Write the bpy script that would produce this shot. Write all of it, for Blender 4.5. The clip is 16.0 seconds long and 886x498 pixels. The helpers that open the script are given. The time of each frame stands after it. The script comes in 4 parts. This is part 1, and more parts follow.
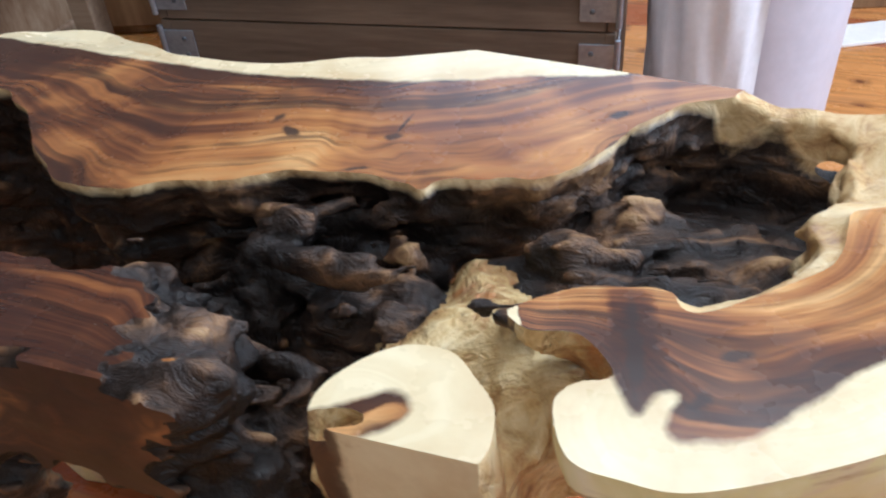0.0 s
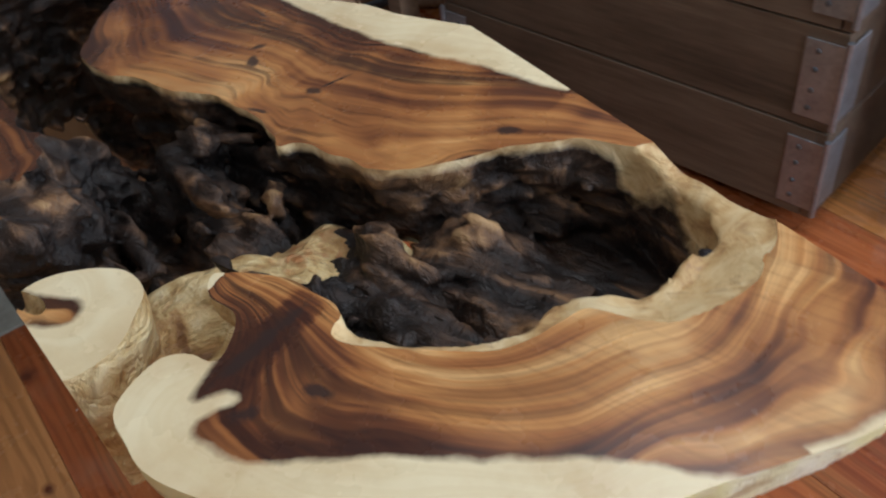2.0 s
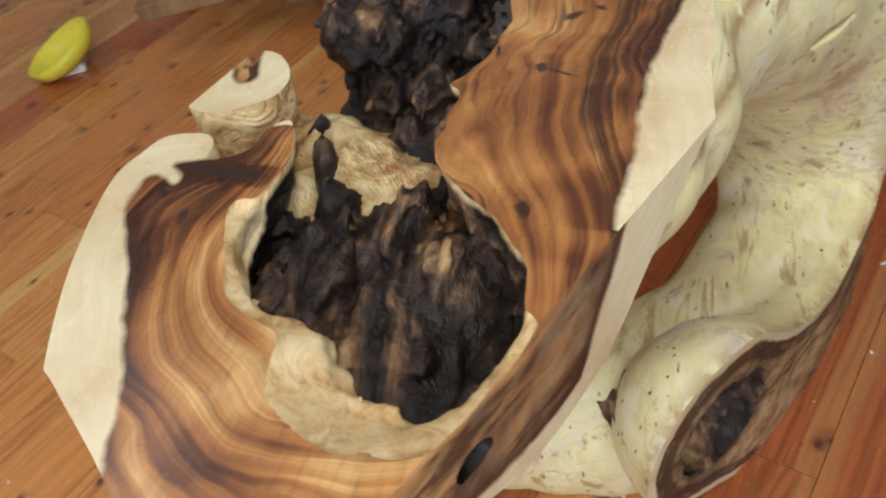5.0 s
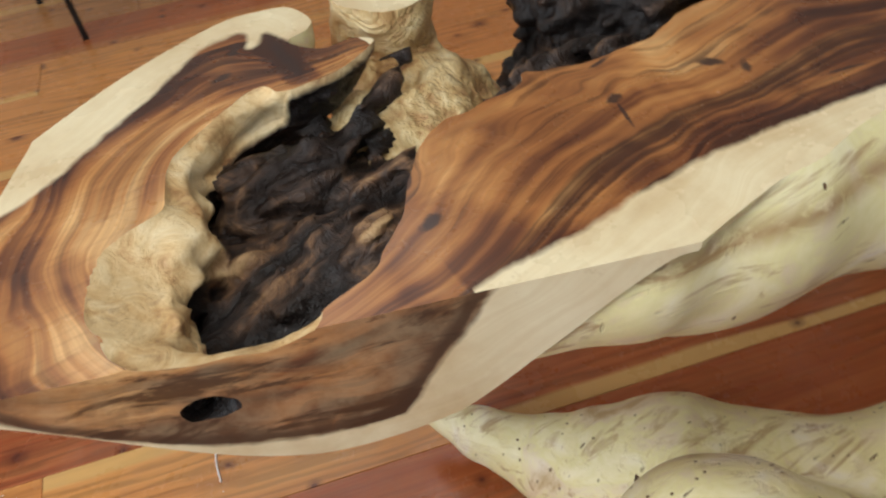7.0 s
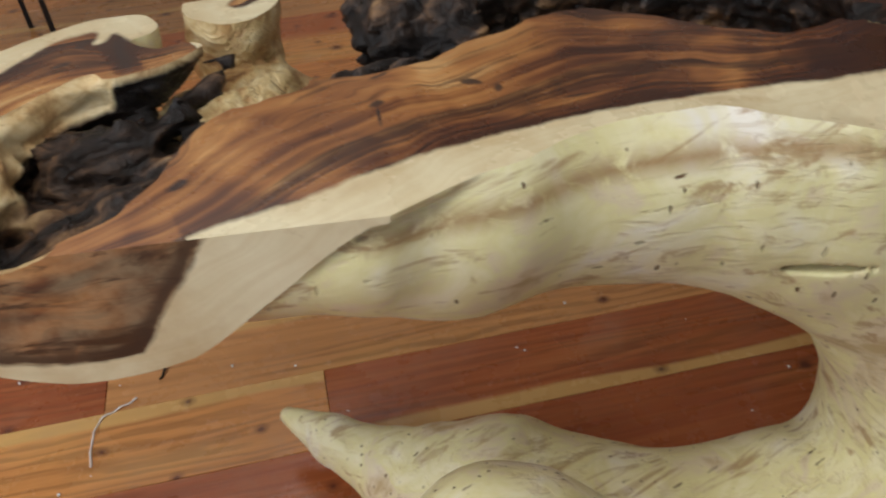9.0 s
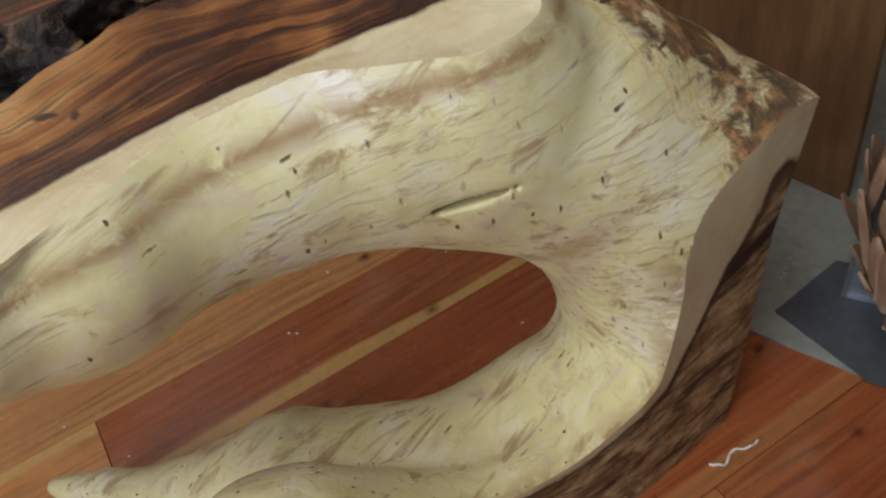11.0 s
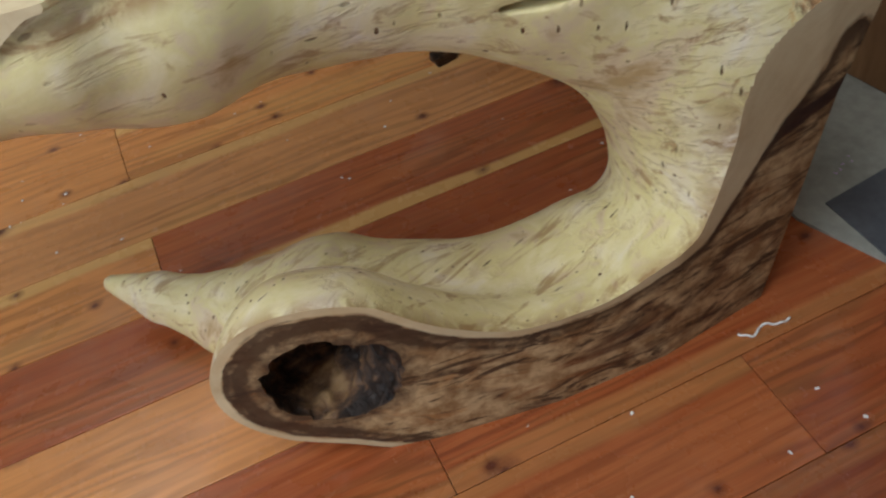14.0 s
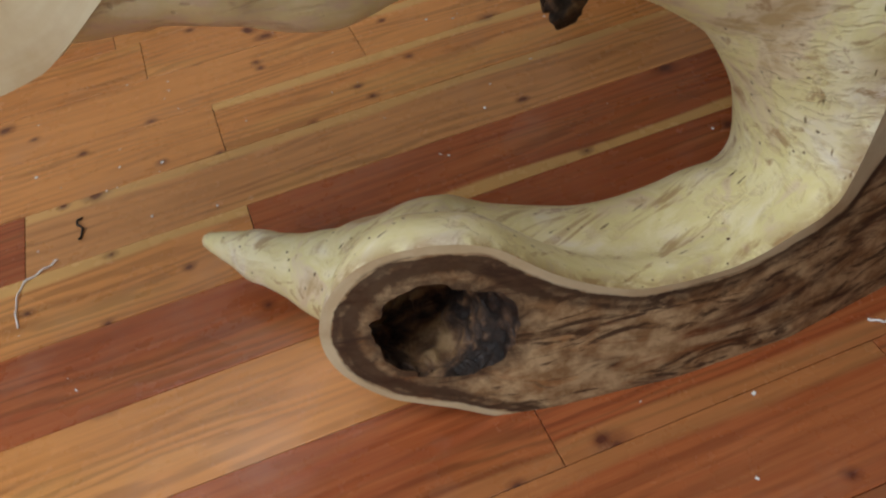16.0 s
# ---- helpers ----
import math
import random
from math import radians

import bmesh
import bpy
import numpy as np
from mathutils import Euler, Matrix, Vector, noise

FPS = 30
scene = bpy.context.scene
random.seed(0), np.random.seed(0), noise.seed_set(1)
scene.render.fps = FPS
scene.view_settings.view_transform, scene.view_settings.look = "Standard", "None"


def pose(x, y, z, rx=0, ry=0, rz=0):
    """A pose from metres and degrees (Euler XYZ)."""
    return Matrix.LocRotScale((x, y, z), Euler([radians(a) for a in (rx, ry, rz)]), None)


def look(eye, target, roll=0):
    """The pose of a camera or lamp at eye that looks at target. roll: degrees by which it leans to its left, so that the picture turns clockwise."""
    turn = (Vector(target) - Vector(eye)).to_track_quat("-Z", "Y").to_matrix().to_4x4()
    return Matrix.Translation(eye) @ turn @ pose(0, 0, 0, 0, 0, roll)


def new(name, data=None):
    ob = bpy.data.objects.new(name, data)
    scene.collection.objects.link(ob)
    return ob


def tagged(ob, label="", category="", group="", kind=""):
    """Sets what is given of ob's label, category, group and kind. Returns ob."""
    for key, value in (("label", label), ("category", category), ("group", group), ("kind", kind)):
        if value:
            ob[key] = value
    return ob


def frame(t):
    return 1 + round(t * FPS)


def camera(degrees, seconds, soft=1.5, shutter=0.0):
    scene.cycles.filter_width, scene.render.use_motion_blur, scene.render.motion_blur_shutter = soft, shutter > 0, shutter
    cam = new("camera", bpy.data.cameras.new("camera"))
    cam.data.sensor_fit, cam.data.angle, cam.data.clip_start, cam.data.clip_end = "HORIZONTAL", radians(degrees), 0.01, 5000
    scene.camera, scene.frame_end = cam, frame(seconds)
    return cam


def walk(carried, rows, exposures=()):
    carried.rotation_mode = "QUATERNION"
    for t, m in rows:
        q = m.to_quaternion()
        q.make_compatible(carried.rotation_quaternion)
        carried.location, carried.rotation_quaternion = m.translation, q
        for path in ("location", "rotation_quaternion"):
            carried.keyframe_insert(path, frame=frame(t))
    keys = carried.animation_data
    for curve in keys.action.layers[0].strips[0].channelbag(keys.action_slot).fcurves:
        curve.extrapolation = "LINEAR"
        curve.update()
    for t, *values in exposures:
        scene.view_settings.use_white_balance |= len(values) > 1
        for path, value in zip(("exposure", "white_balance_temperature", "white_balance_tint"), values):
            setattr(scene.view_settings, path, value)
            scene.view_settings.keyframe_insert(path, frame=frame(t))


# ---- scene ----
cam = camera(55.0, 16.0, soft=2.2, shutter=0.4)
PATH = [
    (0, (0.239, 0.008, 1.151), (0.088, 1.556, -0.106), -5.0),
    (0.5, (0.314, 0.012, 1.13), (0.08, 1.538, -0.141), -7.0),
    (1, (0.423, 0.083, 1.154), (-0.017, 1.485, -0.203), -9.2),
    (1.5, (0.576, 0.12, 1.169), (-0.161, 1.402, -0.178), -9.9),
    (2, (0.668, 0.174, 1.176), (-0.283, 1.305, -0.171), -8.7),
    (2.5, (0.676, 0.281, 1.154), (-0.439, 1.168, -0.25), -8.0),
    (3, (0.707, 0.376, 1.173), (-0.51, 0.959, -0.303), -8.0),
    (3.5, (0.833, 0.46, 1.207), (-0.545, 0.782, -0.207), -4.8),
    (3.7, (0.849, 0.485, 1.215), (-0.552, 0.716, -0.194), -5.8),
    (5.8, (0.769, 0.975, 1.196), (-0.341, 0.021, -0.167), -13.4),
    (6, (0.744, 0.989, 1.187), (-0.318, -0.011, -0.181), -13.1),
    (6.5, (0.626, 1.029, 1.165), (-0.238, -0.098, -0.243), -9.4),
    (7, (0.559, 1.074, 1.174), (-0.14, -0.182, -0.216), -8.4),
    (7.5, (0.535, 1.173, 1.182), (-0.045, -0.25, -0.099), -5.0),
    (8, (0.531, 1.231, 1.178), (-0.055, -0.245, -0.038), -4.3),
    (8.5, (0.494, 1.272, 1.174), (-0.154, -0.174, -0.047), -5.4),
    (9, (0.432, 1.298, 1.159), (-0.304, -0.064, -0.108), -3.8),
    (9.5, (0.362, 1.328, 1.152), (-0.438, 0.013, -0.125), -6.7),
    (10, (0.291, 1.325, 1.148), (-0.601, 0.124, -0.18), -10.6),
    (12.3, (0.233, 1.455, 1.135), (-0.707, 0.4, -0.28), -13.3),
    (12.5, (0.245, 1.457, 1.128), (-0.684, 0.391, -0.287), -13.2),
    (13, (0.283, 1.458, 1.106), (-0.607, 0.357, -0.307), -11.8),
    (13.5, (0.318, 1.452, 1.081), (-0.503, 0.349, -0.372), -11.2),
    (14, (0.34, 1.445, 1.072), (-0.426, 0.349, -0.415), -10.4),
    (14.5, (0.364, 1.448, 1.049), (-0.347, 0.234, -0.372), -10.9),
    (15, (0.426, 1.429, 0.979), (-0.326, 0.111, -0.324), -13.4),
    (15.5, (0.44, 1.423, 0.966), (-0.306, 0.141, -0.376), -12.5),
    (16, (0.451, 1.42, 0.971), (-0.284, 0.199, -0.432), -10.5),
]
EXPOSURES = [(0.0, 0.62, 5270, 7), (1.0, 0.40, 5420, 7), (2.2, -0.19, 5620, 7), (3.5, 0.02, 5820, 7), (6.0, 0.12, 6020, 7), (8.0, -0.06, 6050, 7), (10.0, -0.25, 6000, 7), (12.5, -0.18, 5970, 7), (14.0, -0.18, 5970, 7), (16.0, -0.22, 5970, 7)]
walk(cam, [(t, look(eye, target, roll)) for t, eye, target, roll in PATH], EXPOSURES)

# ---- light ----
def window_light(name, place, target, size_x, size_y, watts, colour):
    lamp = bpy.data.lights.new(name, "AREA")
    lamp.shape, lamp.size, lamp.size_y, lamp.energy, lamp.color = "RECTANGLE", size_x, size_y, watts, colour
    ob = new(name, lamp)
    ob.matrix_world = look(place, target)
    return ob


world = bpy.data.worlds.new("world")
scene.world = world
world.use_nodes = True
wn = world.node_tree
sky = wn.nodes.new("ShaderNodeTexSky")
sky.sky_type, sky.sun_disc, sky.sun_elevation, sky.sun_rotation = "NISHITA", False, radians(40), radians(20)
wn.links.new(sky.outputs[0], wn.nodes["Background"].inputs[0])
wn.nodes["Background"].inputs[1].default_value = 0.12
window_light("window_light", (0.9, 3.55, 1.75), (0.3, 0.6, 0.5), 2.4, 1.3, 10, (0.90, 0.95, 1.0))
window_light("window_light", (2.86, 0.75, 1.75), (0.0, 0.75, 0.6), 1.7, 1.2, 56, (0.95, 0.97, 1.0))
window_light("ceiling_panel_light", (0.85, 1.25, 2.66), (0.85, 1.25, 0), 1.5, 0.9, 31, (1.0, 0.965, 0.91))
# unseen fill lamp, added to brighten the floor and sides towards the south
window_light("ceiling_panel_light", (0.1, -1.2, 2.66), (0.1, -1.2, 0), 1.5, 0.9, 12, (1.0, 0.965, 0.91))


# ---- materials ----
class Mat:
    """A node material with short ways to add nodes."""

    def __init__(self, name, rough=0.6, spec=0.4, metal=0.0):
        self.m = bpy.data.materials.new(name)
        self.m.use_nodes = True
        self.t = self.m.node_tree
        self.b = self.t.nodes["Principled BSDF"]
        self.b.inputs["Roughness"].default_value = rough
        self.b.inputs["Specular IOR Level"].default_value = spec
        self.b.inputs["Metallic"].default_value = metal
        self.pos = self.node("ShaderNodeTexCoord").outputs["Object"]

    def node(self, kind, **values):
        n = self.t.nodes.new(kind)
        for key, value in values.items():
            n.inputs[key.replace("_", " ")].default_value = value
        return n

    def link(self, a, b):
        self.t.links.new(a, b)
        return self

    def scaled(self, x, y, z, source=None, turn=0.0):
        n = self.node("ShaderNodeMapping")
        n.inputs["Scale"].default_value = (x, y, z)
        n.inputs["Rotation"].default_value = (0, 0, turn)
        self.link(source or self.pos, n.inputs["Vector"])
        return n.outputs[0]

    def noise(self, scale, detail=4.0, rough=0.6, distort=0.0, source=None):
        n = self.node("ShaderNodeTexNoise", Scale=scale, Detail=detail, Roughness=rough, Distortion=distort)
        self.link(source or self.pos, n.inputs["Vector"])
        return n.outputs["Fac"]

    def math(self, op, a, b=0.0, c=0.0):
        n = self.node("ShaderNodeMath")
        n.operation = op
        for i, v in enumerate((a, b, c)):
            if isinstance(v, (int, float)):
                n.inputs[i].default_value = v
            else:
                self.link(v, n.inputs[i])
        return n.outputs[0]

    def ramp(self, fac, *stops):
        n = self.node("ShaderNodeValToRGB")
        e = n.color_ramp.elements
        while len(e) < len(stops):
            e.new(0.5)
        for el, (at, col) in zip(e, stops):
            el.position = at
            el.color = (*col, 1) if isinstance(col, tuple) else (col, col, col, 1)
        self.link(fac, n.inputs[0])
        return n.outputs[0]

    def mix(self, fac, a, b, how="MIX"):
        n = self.node("ShaderNodeMix")
        n.data_type, n.blend_type = "RGBA", how
        for v, i in ((fac, 0), (a, 6), (b, 7)):
            if isinstance(v, (int, float)):
                n.inputs[i].default_value = v
            elif isinstance(v, tuple):
                n.inputs[i].default_value = (*v, 1)
            else:
                self.link(v, n.inputs[i])
        return n.outputs[2]

    def attr(self, name):
        n = self.node("ShaderNodeAttribute")
        n.attribute_name = name
        return n.outputs["Fac"]

    def chance(self):
        return self.node("ShaderNodeObjectInfo").outputs["Random"]

    def colour(self, c):
        if isinstance(c, tuple):
            self.b.inputs["Base Color"].default_value = (*c, 1)
        else:
            self.link(c, self.b.inputs["Base Color"])
        return self

    def rough(self, r):
        self.link(r, self.b.inputs["Roughness"])
        return self

    def bump(self, height, strength=0.3, far=0.01):
        n = self.node("ShaderNodeBump", Strength=strength, Distance=far)
        self.link(height, n.inputs["Height"])
        self.link(n.outputs[0], self.b.inputs["Normal"])
        return self


# dark knots, cracks and the charred spur in the top: place, half width, stretch, turn
KNOTS = (((0.350, 0.343, 0.76), 0.009, 1.6, 0.9), ((0.316, 0.385, 0.76), 0.0085, 6.4, 1.5), ((0.342, 0.671, 0.76), 0.0085, 1.7, 0.5), ((0.141, 0.648, 0.76), 0.008, 1.5, 0.2), ((0.151, 0.672, 0.76), 0.0022, 11.0, 1.2), ((0.046, 0.664, 0.76), 0.008, 2.2, -0.8), ((0.030, 0.688, 0.76), 0.006, 2.0, 1.0),
         ((0.116, 0.600, 0.76), 0.0036, 6.0, 0.1), ((0.378, 0.378, 0.76), 0.0065, 2.2, 0.3), ((-0.02, 0.745, 0.76), 0.0022, 14.0, -0.3))


def heartwood(name, gloss, stripe=25.0, dull=0.0, rim=0.0):
    """Banded wood: pale sapwood where "ring" is below zero, heartwood above it, striped along "grain"."""
    m = Mat(name, gloss, 0.45)
    ring, grain = m.attr("ring"), m.attr("grain")
    warp = m.math("MULTIPLY_ADD", m.noise(4.8, 2, 0.5, 0.7), 0.12, -0.06)
    fine = m.math("MULTIPLY_ADD", m.noise(24, 4, 0.6), 0.007, -0.0035)
    r = m.math("ADD", m.math("ADD", grain, warp), fine)

    def bands(scale, detail, drift=1.0):
        comb = m.node("ShaderNodeCombineXYZ")
        m.link(m.math("MULTIPLY", r, scale), comb.inputs[0])
        m.link(m.math("MULTIPLY", m.noise(3, 1), drift), comb.inputs[1])
        n = m.node("ShaderNodeTexNoise", Scale=1.0, Detail=detail, Roughness=0.6)
        m.link(comb.outputs[0], n.inputs["Vector"])
        return n.outputs["Fac"]

    wide = m.noise(5.0, 3, 0.5, 0.8)
    near_bark = m.ramp(m.math("MULTIPLY", ring, 12), (0.0, 1.0), (0.5, 0.0))
    tone = m.math("ADD", m.math("MULTIPLY_ADD", bands(stripe, 3.0, 2.0), 1.0, 0.0), m.math("MULTIPLY_ADD", wide, 0.85, -0.425))
    tone = m.math("SUBTRACT", tone, m.math("ADD", m.math("MULTIPLY", near_bark, 0.13), m.math("MULTIPLY", m.attr("umber"), 0.16)))
    heart = m.ramp(tone, (0.30, (0.034, 0.013, 0.010)), (0.40, (0.12, 0.042, 0.018)), (0.49, (0.29, 0.115, 0.036)), (0.60, (0.45, 0.21, 0.066)), (0.71, (0.64, 0.38, 0.15)))
    lines = bands(stripe * 2.1, 4.0, 3.0)
    dark_lines = m.ramp(m.math("ADD", lines, m.math("MULTIPLY_ADD", m.noise(7, 3, 0.6, 0.5), 0.5, -0.25)), (0.36, 0.96), (0.45, 0.66), (0.53, 0.0))
    heart = m.mix(m.math("MULTIPLY", dark_lines, m.math("MULTIPLY_ADD", m.attr("soft"), -0.6, 1.0)), heart, (0.034, 0.014, 0.010))
    heart = m.mix(m.ramp(bands(stripe * 6.5, 2.0, 8.0), (0.40, 0.22), (0.60, 0.0)), heart, (0.10, 0.038, 0.016))
    pores = m.noise(150, 3, 0.7, 0.0, m.scaled(0.1, 1, 1, turn=0.25))
    heart = m.mix(m.math("MULTIPLY", m.ramp(pores, (0.5, 0.0), (0.7, 1.0)), 0.3), heart, (0.09, 0.03, 0.012))
    sap = m.ramp(m.math("ADD", m.noise(9, 5, 0.62), m.math("MULTIPLY", lines, 0.25)), (0.40, (0.74, 0.655, 0.44)), (0.58, (0.68, 0.58, 0.37)), (0.78, (0.54, 0.41, 0.23)))
    sap = m.mix(m.ramp(bands(stripe * 4.0, 2.0, 1.5), (0.40, 0.34), (0.56, 0.0)), sap, (0.60, 0.48, 0.27))
    sap = m.mix(m.ramp(m.noise(38, 4, 0.7), (0.66, 0.0), (0.74, 0.4)), sap, (0.42, 0.29, 0.14))
    edge = m.math("ADD", ring, m.math("MULTIPLY_ADD", m.noise(20, 4, 0.6), 0.016, -0.008))
    col = m.mix(m.ramp(m.math("MULTIPLY_ADD", edge, 70, 0.5), (0.3, 0.0), (0.7, 1.0)), sap, heart)
    for place, size, stretch, turn in KNOTS:
        off = m.node("ShaderNodeMapping")
        off.vector_type = "TEXTURE"
        off.inputs["Location"].default_value, off.inputs["Rotation"].default_value, off.inputs["Scale"].default_value = place, (0, 0, turn), (size * stretch, size, 1.0)
        m.link(m.pos, off.inputs["Vector"])
        far = m.node("ShaderNodeVectorMath")
        far.operation = "LENGTH"
        m.link(off.outputs[0], far.inputs[0])
        col = m.mix(m.ramp(m.math("ADD", far.outputs["Value"], m.math("MULTIPLY_ADD", m.noise(60, 5, 0.7), 1.8, -0.9)), (0.45, 0.9), (0.9, 0.0)), col, (0.030, 0.018, 0.016))
    rot = m.noise(11, 5, 0.65, 1.2, m.scaled(0.45, 0.45, 1.6))
    if dull:
        # weathered patches
        inside = m.math("GREATER_THAN", ring, 0.0)
        worn = m.mix(m.ramp(m.noise(30, 5, 0.65), (0.4, 0.0), (0.6, 1.0)), (0.31, 0.19, 0.085), (0.60, 0.45, 0.25))
        col = m.mix(m.math("MULTIPLY", m.math("MULTIPLY", m.ramp(rot, (0.36, 0.0), (0.50, 1.0)), m.math("MULTIPLY", m.attr("weather"), dull)), inside), col, worn)
        col = m.mix(m.math("MULTIPLY", m.ramp(m.noise(16, 5, 0.7, 1.5, m.scaled(0.4, 0.4, 1.7)), (0.53, 0.0), (0.62, 0.9)), inside), col, (0.050, 0.022, 0.010))
        col = m.mix(m.math("MULTIPLY", m.ramp(m.math("ADD", m.attr("rot"), m.math("MULTIPLY_ADD", m.noise(34, 5, 0.7, 1.0), 0.9, -0.45)), (0.25, 0.0), (0.7, 0.9)), inside), col, (0.045, 0.022, 0.011))
    if rim:
        # a dark line where heartwood meets the pale rim
        line = m.math("ADD", ring, m.math("MULTIPLY_ADD", m.noise(24, 3), 0.016, -0.008))
        col = m.mix(m.math("MULTIPLY", m.ramp(m.math("MULTIPLY", line, 30), (0.0, 0.0), (0.06, 0.9), (0.22, 0.8), (0.42, 0.0)), rim), col, (0.045, 0.022, 0.012))
    m.colour(col)
    m.rough(m.ramp(m.noise(12, 4, 0.6), (0.35, gloss * 0.85), (0.7, gloss * 1.35)))
    m.bump(m.math("ADD", pores, m.noise(60, 3)), 0.05, 0.002)
    return m.m


def dark_root(name, lift):
    m = Mat(name, 0.72, 0.35)
    long = m.scaled(0.42, 1.8, 1.5, turn=0.35)
    a, b = m.noise(9, 6, 0.62, 1.2, long), m.noise(38, 5, 0.7, 0.8)
    tone = m.math("ADD", m.math("ADD", m.math("MULTIPLY", a, 0.66), m.math("MULTIPLY", b, 0.34)), m.math("MULTIPLY_ADD", m.noise(7, 3, 0.55, 0.6), 0.62, -0.325 + lift))
    # convex ridges and the patches get a lighter, tanner tone
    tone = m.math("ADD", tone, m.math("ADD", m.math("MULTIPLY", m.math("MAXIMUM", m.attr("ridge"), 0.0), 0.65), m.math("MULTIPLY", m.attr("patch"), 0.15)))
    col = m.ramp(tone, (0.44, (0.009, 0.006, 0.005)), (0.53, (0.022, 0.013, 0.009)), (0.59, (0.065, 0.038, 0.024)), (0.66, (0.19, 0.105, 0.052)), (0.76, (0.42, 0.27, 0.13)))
    lip = m.math("ADD", m.attr("lip"), m.math("MULTIPLY_ADD", b, 0.5, -0.25))
    bare = m.ramp(m.math("ADD", m.math("MULTIPLY", b, 0.5), m.math("MULTIPLY", m.noise(17, 4, 0.6), 0.5)), (0.36, (0.26, 0.125, 0.048)), (0.45, (0.52, 0.34, 0.15)), (0.53, (0.64, 0.48, 0.25)), (0.63, (0.74, 0.61, 0.37)))
    vein = m.noise(26, 5, 0.7, 1.6, long)
    bare = m.mix(m.ramp(vein, (0.56, 0.0), (0.68, 0.55)), bare, (0.24, 0.12, 0.05))
    m.colour(m.mix(m.ramp(lip, (0.30, 0.0), (0.62, 1.0)), col, bare))
    keep = m.ramp(lip, (0.30, 1.0), (0.75, 0.32))
    ridge = m.node("ShaderNodeTexVoronoi", Scale=26.0)
    m.link(long, ridge.inputs["Vector"])
    m.bump(m.math("MULTIPLY", m.math("ADD", m.math("ADD", a, b), m.math("MULTIPLY", ridge.outputs["Distance"], 0.35)), keep), 0.75, 0.013)
    m.rough(m.ramp(b, (0.3, 0.24), (0.7, 0.70)))
    return m.m


def peeled_wood():
    """Pale peeled trunk with fine nicks, drying wrinkles, brown streaks and rusty stains towards the root."""
    m = Mat("peeled_wood", 0.42, 0.4)
    big, mid, tiny = m.noise(5, 4, 0.6, 0.4), m.noise(14, 5, 0.62, 0.8), m.noise(70, 4, 0.65)
    col = m.ramp(m.math("ADD", m.math("MULTIPLY", big, 0.55), m.math("MULTIPLY", mid, 0.45)), (0.36, (0.46, 0.33, 0.16)), (0.42, (0.68, 0.57, 0.38)), (0.48, (0.72, 0.65, 0.33)), (0.55, (0.79, 0.72, 0.46)), (0.64, (0.82, 0.76, 0.65)))
    # wrinkles run round the limb, streaks along it
    wrinkle = m.noise(40, 4, 0.65, 0.6, m.scaled(0.35, 1.0, 2.6, turn=0.5))
    fold = m.math("MULTIPLY", m.ramp(wrinkle, (0.50, 0.0), (0.68, 1.0)), m.math("MINIMUM", 1.0, m.math("ADD", m.attr("crinkle"), m.ramp(m.noise(5, 3, 0.6), (0.44, 0.0), (0.60, 1.0)))))
    col = m.mix(m.math("MULTIPLY", fold, 0.40), col, (0.46, 0.33, 0.18))
    streak = m.noise(20, 5, 0.65, 0.6, m.scaled(0.22, 1.6, 1.6, turn=-0.25))
    col = m.mix(m.ramp(streak, (0.56, 0.0), (0.65, 0.75)), col, (0.36, 0.22, 0.10))

    def nicks(scale, limit, source):
        spots = m.node("ShaderNodeTexVoronoi", Scale=scale)
        m.link(source, spots.inputs["Vector"])
        some = m.node("ShaderNodeSeparateColor")
        m.link(spots.outputs["Color"], some.inputs[0])
        near = m.ramp(m.math("ADD", spots.outputs["Distance"], m.math("MULTIPLY_ADD", tiny, 0.3, -0.15)), (limit * 0.6, 1.0), (limit, 0.0))
        return m.math("MULTIPLY", near, m.math("GREATER_THAN", some.outputs[0], 0.42))

    a = nicks(44.0, 0.12, m.scaled(0.24, 1.0, 1.0, turn=-0.3))
    b = nicks(60.0, 0.14, m.scaled(1.0, 1.0, 0.30, turn=0.4))
    patch = m.ramp(m.noise(6, 3), (0.38, 0.25), (0.55, 1.0))
    mark = m.math("MULTIPLY", m.math("MAXIMUM", a, b), patch)
    col = m.mix(mark, col, (0.13, 0.075, 0.035))
    seam = m.math("MULTIPLY", m.attr("seam"), m.ramp(m.noise(24, 5, 0.65, 0.8), (0.36, 0.0), (0.52, 1.0)))
    col = m.mix(m.math("MULTIPLY", seam, 0.9), col, m.mix(mid, (0.16, 0.085, 0.035), (0.48, 0.30, 0.12)))
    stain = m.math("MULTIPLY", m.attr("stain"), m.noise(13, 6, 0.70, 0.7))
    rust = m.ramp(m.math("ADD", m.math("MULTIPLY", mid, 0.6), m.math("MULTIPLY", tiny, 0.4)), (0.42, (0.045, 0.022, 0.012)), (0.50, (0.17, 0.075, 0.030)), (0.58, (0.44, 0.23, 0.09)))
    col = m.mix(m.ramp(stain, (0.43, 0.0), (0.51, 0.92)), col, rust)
    halo = m.math("ABSOLUTE", m.math("SUBTRACT", stain, 0.39))
    col = m.mix(m.ramp(halo, (0.0, 0.6), (0.03, 0.0)), col, (0.62, 0.36, 0.10))
    m.colour(col)
    m.rough(m.ramp(mid, (0.35, 0.34), (0.65, 0.55)))
    m.bump(m.math("ADD", m.math("MULTIPLY", mark, -1.6), m.math("ADD", m.math("MULTIPLY", fold, -0.9), m.math("ADD", m.math("MULTIPLY", wrinkle, 0.16), m.math("MULTIPLY", tiny, 0.22)))), 0.42, 0.005)
    return m.m


